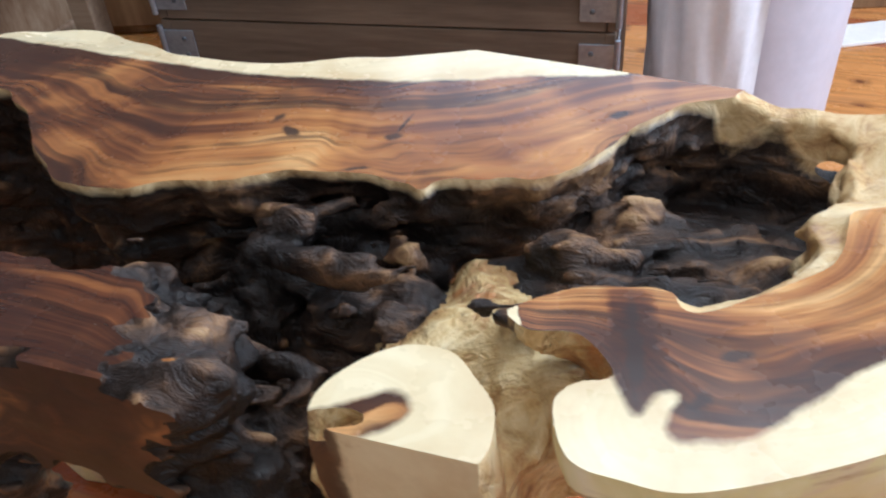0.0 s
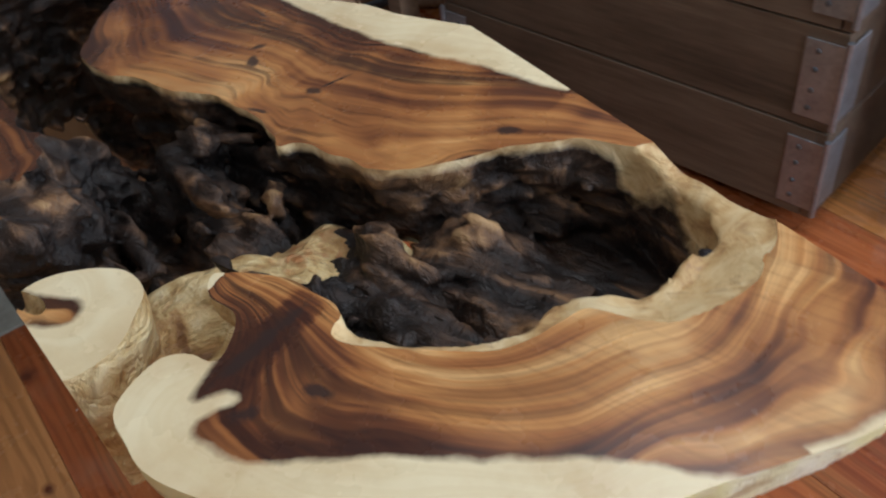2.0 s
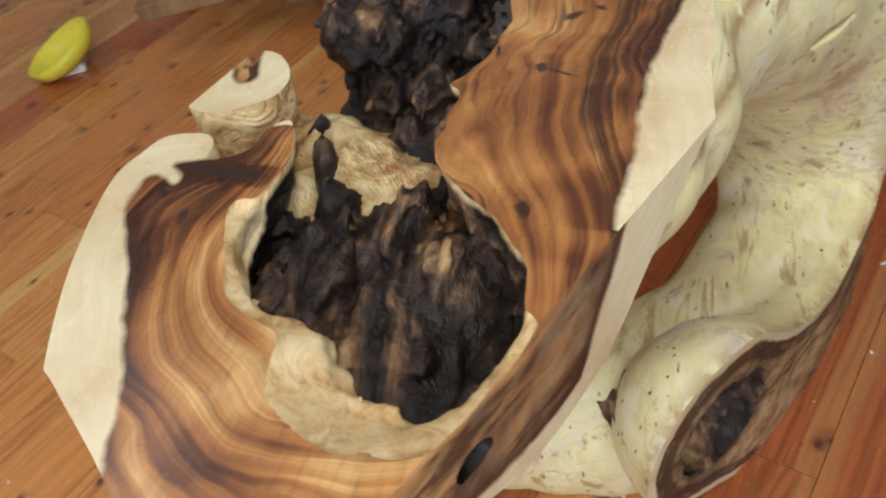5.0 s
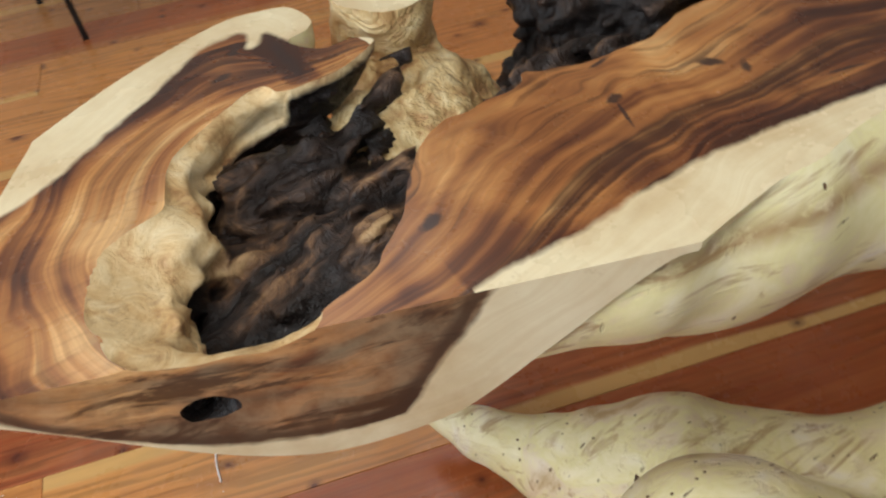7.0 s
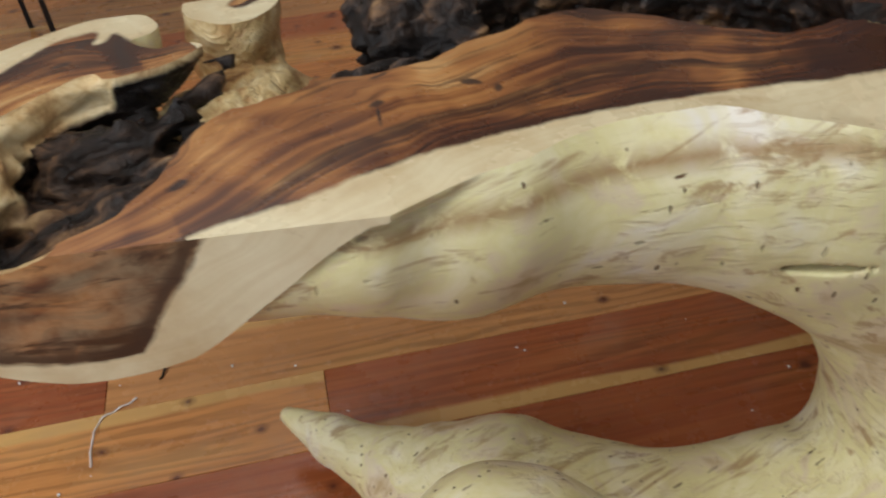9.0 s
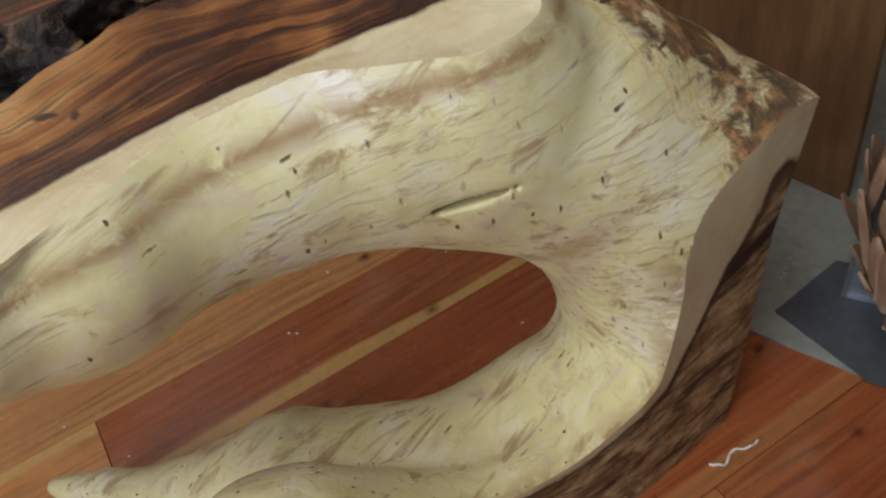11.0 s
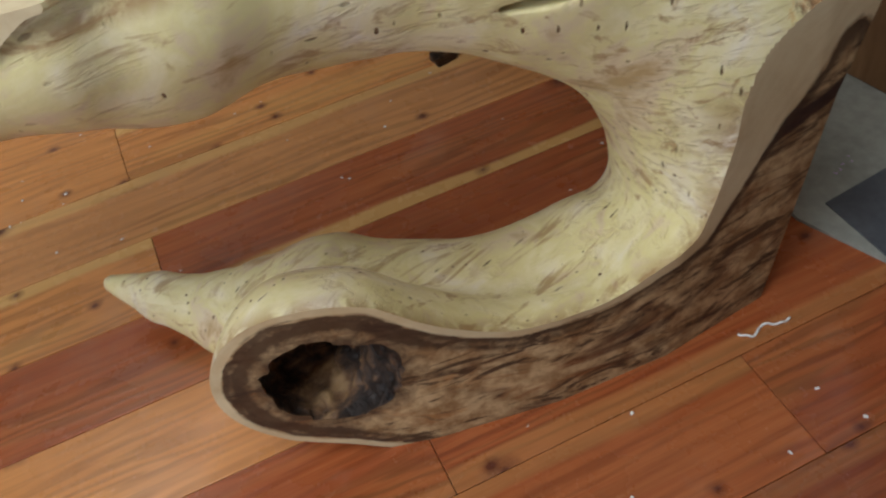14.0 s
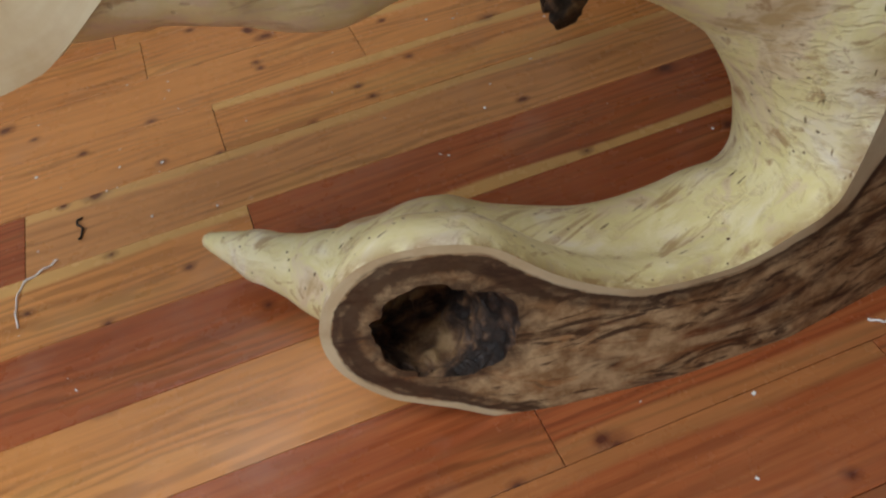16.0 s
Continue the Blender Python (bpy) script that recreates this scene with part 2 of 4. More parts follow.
def burl_wood():
    """Tan burl, mottled, with rusty bark left in the folds."""
    m = Mat("burl_wood", 0.42, 0.45)
    a, b, c = m.noise(17, 6, 0.66, 1.0), m.noise(55, 5, 0.65, 0.6), m.noise(8, 4, 0.6, 0.5)
    col = m.ramp(m.math("ADD", m.math("MULTIPLY", a, 0.70), m.math("MULTIPLY", b, 0.30)), (0.36, (0.20, 0.095, 0.035)), (0.44, (0.42, 0.25, 0.095)), (0.50, (0.58, 0.42, 0.19)), (0.57, (0.70, 0.56, 0.30)), (0.68, (0.78, 0.68, 0.45)))
    rust = m.ramp(b, (0.40, (0.10, 0.030, 0.010)), (0.60, (0.36, 0.13, 0.035)))
    col = m.mix(m.ramp(m.math("ADD", m.math("MULTIPLY", c, 0.6), m.math("MULTIPLY", b, 0.4)), (0.53, 0.0), (0.60, 0.85)), col, rust)
    fold = m.math("ABSOLUTE", m.math("SUBTRACT", m.noise(13, 5, 0.6, 1.4), 0.5))
    col = m.mix(m.ramp(fold, (0.0, 0.28), (0.03, 0.0)), col, (0.36, 0.19, 0.07))
    m.colour(col)
    m.bump(m.math("ADD", m.math("ADD", a, m.math("MULTIPLY", b, 0.6)), m.ramp(fold, (0.0, 0.0), (0.08, 0.3))), 0.75, 0.013)
    return m.m


def floorboard(name, tones, pale=0.5, always=False):
    """Old varnished fir: one tone a board, a paler sapwood edge, cathedral grain, knots and scuffs."""
    m = Mat(name, 0.32, 0.45)
    luck = m.chance()
    shift = m.node("ShaderNodeVectorMath")
    shift.operation = "MULTIPLY_ADD"
    comb = m.node("ShaderNodeCombineXYZ")
    for i in range(3):
        m.link(m.math("MULTIPLY", luck, 37.0 + 11 * i), comb.inputs[i])
    shift.inputs[1].default_value = (1, 1, 1)
    m.link(m.pos, shift.inputs[0])
    m.link(comb.outputs[0], shift.inputs[2])
    v = shift.outputs[0]
    wob = m.noise(2.2, 3, 0.5, 0.0, m.scaled(0.7, 3.5, 1, v))
    rings = m.node("ShaderNodeTexWave", Scale=13.0, Distortion=16.0, Detail=4.0)
    rings.inputs["Detail Scale"].default_value = 1.2
    rings.bands_direction = "Y"
    m.link(m.scaled(0.13, 1.0, 1, v), rings.inputs["Vector"])
    hair = m.noise(85, 5, 0.75, 0.0, m.scaled(0.03, 1, 1, v))
    base = m.ramp(luck, *((i / (len(tones) - 1), c) for i, c in enumerate(tones)))
    col = m.mix(m.math("MULTIPLY", m.ramp(rings.outputs["Fac"], (0.30, 0.0), (0.9, 1.0)), m.ramp(wob, (0.38, 0.08), (0.66, 0.62))), base, m.mix(0.80, base, (0.05, 0.010, 0.006)))
    col = m.mix(m.ramp(hair, (0.40, 0.0), (0.66, 0.7)), m.mix(0.25, col, (0.06, 0.018, 0.01)), m.mix(0.18, col, (0.66, 0.36, 0.13)))
    col = m.mix(m.ramp(wob, (0.56, 0.0), (0.70, 0.65 * pale)), col, (0.62, 0.33, 0.10))
    side = m.node("ShaderNodeSeparateXYZ")
    m.link(m.pos, side.inputs[0])
    edge = m.math("ADD", side.outputs[1], m.math("MULTIPLY_ADD", m.noise(2.0, 2, 0.5, 0.0, v), 0.05, -0.025))
    some = m.math("GREATER_THAN", m.math("FRACT", m.math("MULTIPLY", luck, 7.31)), -1.0 if always else 0.45)
    col = m.mix(m.math("MULTIPLY", m.ramp(m.math("MULTIPLY_ADD", edge, 12, 0.0), (0.66, 0.0), (0.76, 0.85 if always else 0.9 * pale)), some), col, (0.62, 0.38, 0.13))
    for scale, limit, often in ((5.0, 0.055, 0.62), (10.0, 0.06, 0.74)):
        knot = m.node("ShaderNodeTexVoronoi", Scale=scale)
        knot.voronoi_dimensions = "2D"
        m.link(m.scaled(0.8, 1.0, 0, v), knot.inputs["Vector"])
        some = m.node("ShaderNodeSeparateColor")
        m.link(knot.outputs["Color"], some.inputs[0])
        k = m.ramp(m.math("ADD", knot.outputs["Distance"], m.math("MULTIPLY_ADD", m.noise(30, 4, 0.7, 0.0, v), 0.14, -0.07)), (limit * 0.5, 0.9), (limit * 0.9, 0.55), (limit * 2.4, 0.0))
        col = m.mix(m.math("MULTIPLY", k, m.math("GREATER_THAN", some.outputs[0], often)), col, (0.085, 0.022, 0.014))
    grime = m.noise(5.5, 5, 0.65)
    col = m.mix(m.ramp(grime, (0.56, 0.0), (0.72, 0.16)), col, (0.36, 0.26, 0.19))
    m.colour(col)
    m.rough(m.ramp(m.noise(6, 5, 0.65), (0.35, 0.17), (0.7, 0.42)))
    m.bump(m.math("ADD", hair, m.math("MULTIPLY", rings.outputs["Fac"], 0.5)), 0.12, 0.002)
    return m.m


def plain_wood(name, a, b, c, turn=0.0, grain=(0.08, 1, 1)):
    m = Mat(name, 0.6, 0.3)
    big = m.noise(5, 4, 0.6, 0.8, m.scaled(*grain))
    fine = m.noise(60, 4, 0.7, 0.0, m.scaled(*grain))
    blot = m.noise(4, 4, 0.6)
    m.colour(m.mix(m.ramp(blot, (0.5, 0.0), (0.75, 0.5)), m.ramp(m.math("ADD", m.math("MULTIPLY", big, 0.65), m.math("MULTIPLY", fine, 0.35)), (0.35, a), (0.5, b), (0.66, c)), a))
    m.bump(fine, 0.2, 0.003)
    return m.m


def plain(name, colour, rough=0.6, metal=0.0, vary=0.25, scale=9.0, bump=0.1):
    m = Mat(name, rough, 0.4, metal)
    a = m.math("ADD", m.math("MULTIPLY", m.noise(scale, 5, 0.6), 0.7), m.math("MULTIPLY", m.noise(scale * 8, 3, 0.6), 0.3))
    lo, hi = tuple(c * (1 - vary) for c in colour), tuple(min(1, c * (1 + vary)) for c in colour)
    m.colour(m.ramp(a, (0.38, lo), (0.62, hi)))
    m.bump(a, bump, 0.004)
    return m.m


POLISHED, SAWN, FOOT = heartwood("polished_heartwood", 0.26), heartwood("sawn_heartwood", 0.5, 22.0, 0.5, 0.9), heartwood("rough_sawn_heartwood", 0.6, 24.0, 0.95, 1.0)
# the bore's rotten wood is the root, lifted in tone for its lit inside
ROOT, ROTTEN_LIT, PEELED, BURL = dark_root("weathered_root", 0.0), dark_root("lit_rotten_wood", 0.09), peeled_wood(), burl_wood()
RED_TONES = ((0.42, 0.105, 0.030), (0.34, 0.082, 0.026), (0.48, 0.135, 0.040))
FIR_RED, FIR_EDGED = floorboard("red_fir_floorboard", RED_TONES, 0.22), floorboard("red_fir_floorboard_with_sapwood", RED_TONES, 0.2, True)
# red fir in darker tones: shade beside the crate put into the boards' colour
FIR_RED_SHADED = floorboard("shaded_red_fir_floorboard", ((0.30, 0.068, 0.022), (0.24, 0.054, 0.020), (0.35, 0.085, 0.026)), 0.1)
FIR_AMBER = floorboard("amber_fir_floorboard", ((0.65, 0.262, 0.072), (0.70, 0.31, 0.09), (0.59, 0.212, 0.058)), 0.9)
FIR_BROWN = floorboard("brown_fir_floorboard", ((0.56, 0.25, 0.080), (0.62, 0.29, 0.10), (0.50, 0.21, 0.068)), 0.7)
GAP = plain("floor_gap_dirt", (0.03, 0.018, 0.012), 0.9)
CONCRETE = plain("grey_concrete", (0.27, 0.28, 0.25), 0.75, 0, 0.18, 6)
PLASTER = plain("wall_plaster", (0.62, 0.58, 0.52), 0.8, 0, 0.08, 3)
STEEL = plain("galvanised_steel", (0.34, 0.37, 0.42), 0.42, 0.85, 0.18, 14)
SHEET = plain("dull_grey_sheet", (0.13, 0.147, 0.17), 0.5, 0.6, 0.15, 8)
BLACK = plain("black_metal", (0.012, 0.012, 0.013), 0.45, 0.3, 0.2)
PALLET = plain_wood("grey_brown_pine", (0.12, 0.08, 0.052), (0.24, 0.17, 0.115), (0.34, 0.26, 0.18))
# PALLET at about half its tone: the crate's shade is in the colour
CRATE_PINE = plain_wood("dark_grimy_pine", (0.055, 0.038, 0.026), (0.12, 0.085, 0.060), (0.19, 0.14, 0.10))
PLY = plain_wood("brown_plywood", (0.10, 0.05, 0.025), (0.20, 0.11, 0.05), (0.30, 0.18, 0.09), 0, (1, 0.5, 0.08))
DRIFT = plain_wood("driftwood", (0.16, 0.085, 0.05), (0.34, 0.22, 0.14), (0.52, 0.40, 0.29), 0, (1, 1, 0.25))
PINE = plain_wood("pale_pine", (0.34, 0.21, 0.10), (0.50, 0.34, 0.17), (0.62, 0.46, 0.27), 0, (1, 1, 0.1))
PINE_DARK = plain_wood("brown_pine", (0.16, 0.085, 0.04), (0.28, 0.17, 0.085), (0.40, 0.27, 0.15), 0, (1, 1, 0.1))
SPECKLED = plain("speckled_shell", (0.46, 0.38, 0.27), 0.7, 0, 0.5, 30, 0.4)
HDPE = plain("milky_plastic", (0.60, 0.575, 0.64), 0.45, 0, 0.05, 5, 0.05)
FILM = plain("plastic_film", (0.80, 0.80, 0.84), 0.18, 0, 0.05, 8, 0.3)
YELLOW = plain("yellow_plastic", (0.72, 0.66, 0.06), 0.4, 0, 0.1)
PAPER = plain("white_thread", (0.8, 0.78, 0.76), 0.7, 0, 0.05)
PINK = plain("lilac_thread", (0.50, 0.36, 0.62), 0.7, 0, 0.1)


# ---- mesh helpers ----
def part(name, bm, material, parent=None, label="", smooth=False):
    me = bpy.data.meshes.new(name)
    bm.to_mesh(me)
    bm.free()
    me.materials.append(material)
    if smooth:
        me.shade_smooth()
    ob = new(name, me)
    ob.parent = parent
    return tagged(ob, label) if label else ob


def thing(name, label, category, m=None, group="", kind=""):
    ob = new(name)
    ob.matrix_world = m or Matrix()
    return tagged(ob, label, category, group, kind)


def box(sx, sy, sz, m=None, bevel=0.0, bm=None):
    """A box with its middle at the pose m, bevelled."""
    bm = bm or bmesh.new()
    made = bmesh.ops.create_cube(bm, size=1, matrix=(m or Matrix()) @ Matrix.Diagonal((sx, sy, sz, 1)))
    if bevel:
        edges = {e for v in made["verts"] for e in v.link_edges}
        bmesh.ops.bevel(bm, geom=list(edges), offset=bevel, segments=2, affect="EDGES", profile=0.5)
    return bm


def tube(points, radii, sides=8, bm=None, square=False):
    """A tube along points, closed at its ends."""
    bm = bm or bmesh.new()
    points = [Vector(p) for p in points]
    rings = []
    for i, p in enumerate(points):
        way = (points[min(i + 1, len(points) - 1)] - points[max(i - 1, 0)]).normalized()
        turn = way.to_track_quat("Z", "Y").to_matrix()
        r = radii[i] if isinstance(radii, (list, tuple)) else radii
        rings.append([bm.verts.new(p + turn @ Vector((r * math.cos(a), r * math.sin(a), 0))) for a in [2 * math.pi * (k + (0.5 if square else 0)) / sides for k in range(sides)]])
    for a, b in zip(rings, rings[1:]):
        for k in range(sides):
            bm.faces.new((a[k], a[(k + 1) % sides], b[(k + 1) % sides], b[k]))
    bm.faces.new(rings[0][::-1])
    bm.faces.new(rings[-1])
    return bm


def lathe(profile, sides=48, bm=None):
    """A turned shape from (radius, height) pairs."""
    bm = bm or bmesh.new()
    rings = [[bm.verts.new((r * math.cos(2 * math.pi * k / sides), r * math.sin(2 * math.pi * k / sides), z)) for k in range(sides)] for r, z in profile]
    for a, b in zip(rings, rings[1:]):
        for k in range(sides):
            bm.faces.new((a[k], a[(k + 1) % sides], b[(k + 1) % sides], b[k]))
    return bm


# ---- the carved table: a solid made of round limbs, cut by saw planes and hollowed ----
TOP = 0.76
STEP = 0.005


def spline(points, n=14, closed=True):
    """A smooth curve through control points."""
    p = np.array(points, float)
    k = len(p)
    out = []
    for i in range(k if closed else k - 1):
        a, b, c, d = (p[(i + j) % k] if closed else p[min(max(i + j, 0), k - 1)] for j in (-1, 0, 1, 2))
        for s in np.linspace(0, 1, n, endpoint=False):
            out.append(0.5 * (2 * b + (c - a) * s + (2 * a - 5 * b + 4 * c - d) * s * s + (3 * b - a - 3 * c + d) * s**3))
    if not closed:
        out.append(p[-1])
    return np.array(out)


def to_curve(x, y, curve, closed=True):
    """The distance from points of a plane to a curve, and the sign (negative inside) if it is closed."""
    a = curve
    b = np.roll(curve, -1, 0) if closed else curve[1:]
    a = a if closed else a[:-1]
    best = np.full(x.shape, 9.0, np.float32)
    inside = np.zeros(x.shape, bool)
    for (ax, ay), (bx, by) in zip(a, b):
        dx, dy = bx - ax, by - ay
        t = np.clip(((x - ax) * dx + (y - ay) * dy) / (dx * dx + dy * dy + 1e-12), 0, 1)
        best = np.minimum(best, (x - ax - t * dx) ** 2 + (y - ay - t * dy) ** 2)
        if closed and abs(dy) > 1e-9:
            inside ^= ((ay > y) != (by > y)) & (x < (bx - ax) * (y - ay) / dy + ax)
    best = np.sqrt(best)
    return np.where(inside, -best, best) if closed else best


RNG = np.random.default_rng(7)
LATTICE = RNG.random((32, 32, 32)).astype(np.float32) * 2 - 1


def rough3(x, y, z, scale, octaves=3):
    """Smooth value noise, about -1 to 1."""
    total, amount = 0.0, 1.0
    for o in range(octaves):
        s = scale * 2**o
        p = [np.asarray(v * s + 31.7 * (o + 1), np.float32) for v in (x, y, z)]
        i = [np.floor(v).astype(np.int32) for v in p]
        f = [v - j for v, j in zip(p, i)]
        f = [v * v * (3 - 2 * v) for v in f]
        i0 = [j & 31 for j in i]
        i1 = [(j + 1) & 31 for j in i]
        n = 0
        for cx, wx in ((i0[0], 1 - f[0]), (i1[0], f[0])):
            for cy, wy in ((i0[1], 1 - f[1]), (i1[1], f[1])):
                for cz, wz in ((i0[2], 1 - f[2]), (i1[2], f[2])):
                    n = n + LATTICE[cx, cy, cz] * (wx * wy * wz)
        total = total + amount * n
        amount *= 0.5
    return total


# Outline of the top, the cut lines ignored, and of the hollow in it.
OUTER = spline([(0.20, 0.810), (0.06, 0.800), (-0.05, 0.820), (-0.17, 0.865), (-0.30, 0.912), (-0.42, 0.93), (-0.50, 0.82), (-0.49, 0.64), (-0.42, 0.50),
                (-0.25, 0.42), (-0.05, 0.36), (0.03, 0.37), (0.035, 0.43), (0.11, 0.47), (0.19, 0.450), (0.226, 0.430), (0.25, 0.405), (0.282, 0.400), (0.300, 0.372), (0.298, 0.361), (0.278, 0.359), (0.262, 0.342), (0.268, 0.303), (0.296, 0.288), (0.34, 0.280),
                (0.44, 0.305), (0.540, 0.346), (0.556, 0.362), (0.608, 0.433), (0.684, 0.538), (0.668, 0.63), (0.56, 0.75), (0.40, 0.83)], 10)
HOLLOW = spline([(-0.38, 0.76), (-0.27, 0.765), (-0.19, 0.658), (-0.145, 0.600), (-0.098, 0.580), (-0.05, 0.587), (0.0, 0.590), (0.054, 0.599), (0.123, 0.586), (0.160, 0.576), (0.172, 0.560), (0.184, 0.575), (0.217, 0.579), (0.262, 0.577), (0.302, 0.598),
                 (0.330, 0.625), (0.356, 0.653), (0.404, 0.683), (0.437, 0.693), (0.465, 0.697), (0.492, 0.690), (0.512, 0.672), (0.522, 0.654), (0.533, 0.638), (0.524, 0.615), (0.518, 0.588), (0.510, 0.566), (0.488, 0.558), (0.470, 0.540), (0.463, 0.503), (0.454, 0.477),
                 (0.432, 0.456), (0.405, 0.438), (0.372, 0.434), (0.345, 0.438), (0.325, 0.443), (0.25, 0.435), (0.18, 0.40), (0.09, 0.35), (0.035, 0.37), (0.005, 0.42), (-0.045, 0.478), (-0.16, 0.50), (-0.30, 0.55), (-0.40, 0.64)], 8)
# heartwood of the front end, heart and outline of the cut branch, edge of the sapwood along the trunk
FRONT_HEART = spline([(0.18, 0.46), (0.19, 0.42), (0.25, 0.392), (0.280, 0.385), (0.297, 0.372), (0.306, 0.334), (0.313, 0.331), (0.326, 0.347), (0.337, 0.346), (0.327, 0.332), (0.324, 0.319), (0.336, 0.311), (0.371, 0.315), (0.411, 0.341), (0.45, 0.366), (0.487, 0.383), (0.552, 0.421), (0.617, 0.447), (0.70, 0.50), (0.70, 0.80), (0.30, 0.80), (0.20, 0.60)], 8)
HORN = spline([(0.305, 0.334), (0.312, 0.330), (0.328, 0.347), (0.332, 0.37), (0.330, 0.40), (0.332, 0.437), (0.305, 0.443), (0.307, 0.41), (0.303, 0.375)], 8)
BRANCH_HEART = spline([(0.112, 0.336), (0.135, 0.343), (0.163, 0.354), (0.178, 0.345), (0.177, 0.333), (0.158, 0.320), (0.130, 0.312), (0.110, 0.320)], 8)
BRANCH = spline([(0.116, 0.335), (0.122, 0.356), (0.140, 0.376), (0.170, 0.392), (0.200, 0.386), (0.218, 0.362), (0.229, 0.335), (0.220, 0.300), (0.18, 0.28), (0.12, 0.30)], 8)
SAP_LINE = ((-0.42, 0.915), (-0.32, 0.892), (-0.20, 0.845), (-0.12, 0.815), (-0.042, 0.787), (0.031, 0.769), (0.10, 0.755), (0.168, 0.746), (0.263, 0.750), (0.343, 0.745), (0.40, 0.75))
LINE_P = ((0.42, 0.60), (0.30, 0.715), (0.24, 0.768), (0.14, 0.842), (0.03, 0.915), (-0.13, 0.998), (-0.29, 1.058), (-0.47, 1.096), (-0.75, 1.13))
TRUNK = ((0.37, 0.665, 0.71, 0.080), (0.20, 0.702, 0.70, 0.104), (0.10, 0.700, 0.68, 0.130), (0.0, 0.700, 0.67, 0.130), (-0.12, 0.750, 0.66, 0.130), (-0.20, 0.785, 0.65, 0.142),
         (-0.30, 0.830, 0.60, 0.152), (-0.40, 0.880, 0.53, 0.164), (-0.47, 0.930, 0.44, 0.176), (-0.52, 0.970, 0.32, 0.186), (-0.53, 0.990, 0.18, 0.186), (-0.45, 1.00, 0.05, 0.165))
TRUNK_IN = ((-0.28, 0.84, 0.66, 0.13), (-0.17, 0.69, 0.70, 0.10), (-0.08, 0.63, 0.705, 0.085), (0.0, 0.64, 0.71, 0.08), (0.22, 0.63, 0.715, 0.065))
ARM_OUT = ((-0.53, 1.05, 0.43, 0.12), (-0.50, 1.07, 0.28, 0.14), (-0.42, 1.08, 0.12, 0.140), (-0.22, 1.03, 0.06, 0.130), (-0.05, 0.95, 0.07, 0.130), (0.05, 0.89, 0.13, 0.13), (0.125, 0.845, 0.185, 0.148))
ARM_IN = ((-0.45, 1.0, 0.05, 0.160), (-0.30, 0.93, 0.05, 0.138), (-0.15, 0.85, 0.04, 0.128), (-0.03, 0.74, 0.04, 0.130), (0.03, 0.68, 0.045, 0.140), (0.085, 0.61, 0.05, 0.100),
          (0.13, 0.54, 0.055, 0.066), (0.19, 0.446, 0.07, 0.040), (0.236, 0.368, 0.085, 0.013))
LEFT_END = ((-0.40, 0.80, 0.62, 0.14), (-0.45, 0.66, 0.66, 0.13), (-0.38, 0.56, 0.68, 0.105), (-0.20, 0.47, 0.695, 0.100), (-0.07, 0.42, 0.705, 0.075), (0.0, 0.395, 0.715, 0.055))
ROOTS = (((-0.04, 0.42, 0.68, 0.06), (0.01, 0.41, 0.60, 0.055), (0.05, 0.40, 0.53, 0.035)),
         ((-0.32, 0.58, 0.52, 0.07), (-0.325, 0.59, 0.33, 0.036)),
         ((0.33, 0.49, 0.64, 0.045), (0.24, 0.50, 0.60, 0.045), (0.14, 0.56, 0.59, 0.06), (0.04, 0.53, 0.58, 0.06), (-0.10, 0.50, 0.60, 0.07)),
         ((-0.16, 0.54, 0.58, 0.07), (0.0, 0.58, 0.58, 0.06), (0.14, 0.60, 0.60, 0.05)),
         ((0.02, 0.53, 0.62, 0.04), (0.04, 0.555, 0.68, 0.032), (0.053, 0.564, 0.725, 0.014)),
         ((0.053, 0.564, 0.715, 0.018), (0.09, 0.548, 0.685, 0.026), (0.115, 0.54, 0.655, 0.03)),
         ((0.105, 0.60, 0.62, 0.03), (0.115, 0.612, 0.70, 0.024), (0.10, 0.605, 0.715, 0.016)),
         ((0.0, 0.50, 0.60, 0.03), (-0.03, 0.52, 0.68, 0.022), (-0.035, 0.50, 0.70, 0.012)),
         ((0.065, 0.44, 0.53, 0.04), (0.06, 0.445, 0.62, 0.022), (0.075, 0.45, 0.66, 0.010)),
         ((0.42, 0.47, 0.69, 0.030), (0.35, 0.475, 0.70, 0.026), (0.28, 0.46, 0.715, 0.018), (0.225, 0.442, 0.738, 0.008)),
         ((0.32, 0.455, 0.665, 0.03), (0.27, 0.475, 0.63, 0.04), (0.17, 0.54, 0.61, 0.045)),
         ((0.36, 0.50, 0.67, 0.03), (0.27, 0.55, 0.68, 0.022), (0.22, 0.57, 0.67, 0.018)),
         ((0.02, 0.54, 0.66, 0.022), (0.040, 0.548, 0.715, 0.015), (0.068, 0.550, 0.728, 0.014), (0.105, 0.525, 0.708, 0.017), (0.138, 0.503, 0.685, 0.018), (0.16, 0.49, 0.65, 0.022)),
         ((0.085, 0.585, 0.65, 0.020), (0.090, 0.588, 0.715, 0.011), (0.136, 0.580, 0.718, 0.011), (0.156, 0.545, 0.690, 0.014), (0.150, 0.55, 0.64, 0.020)),
         ((-0.055, 0.50, 0.705, 0.022), (-0.030, 0.47, 0.66, 0.034), (-0.005, 0.43, 0.55, 0.045), (0.01, 0.41, 0.50, 0.03)),
         ((0.045, 0.47, 0.66, 0.012), (0.060, 0.435, 0.62, 0.016), (0.066, 0.42, 0.54, 0.018)))
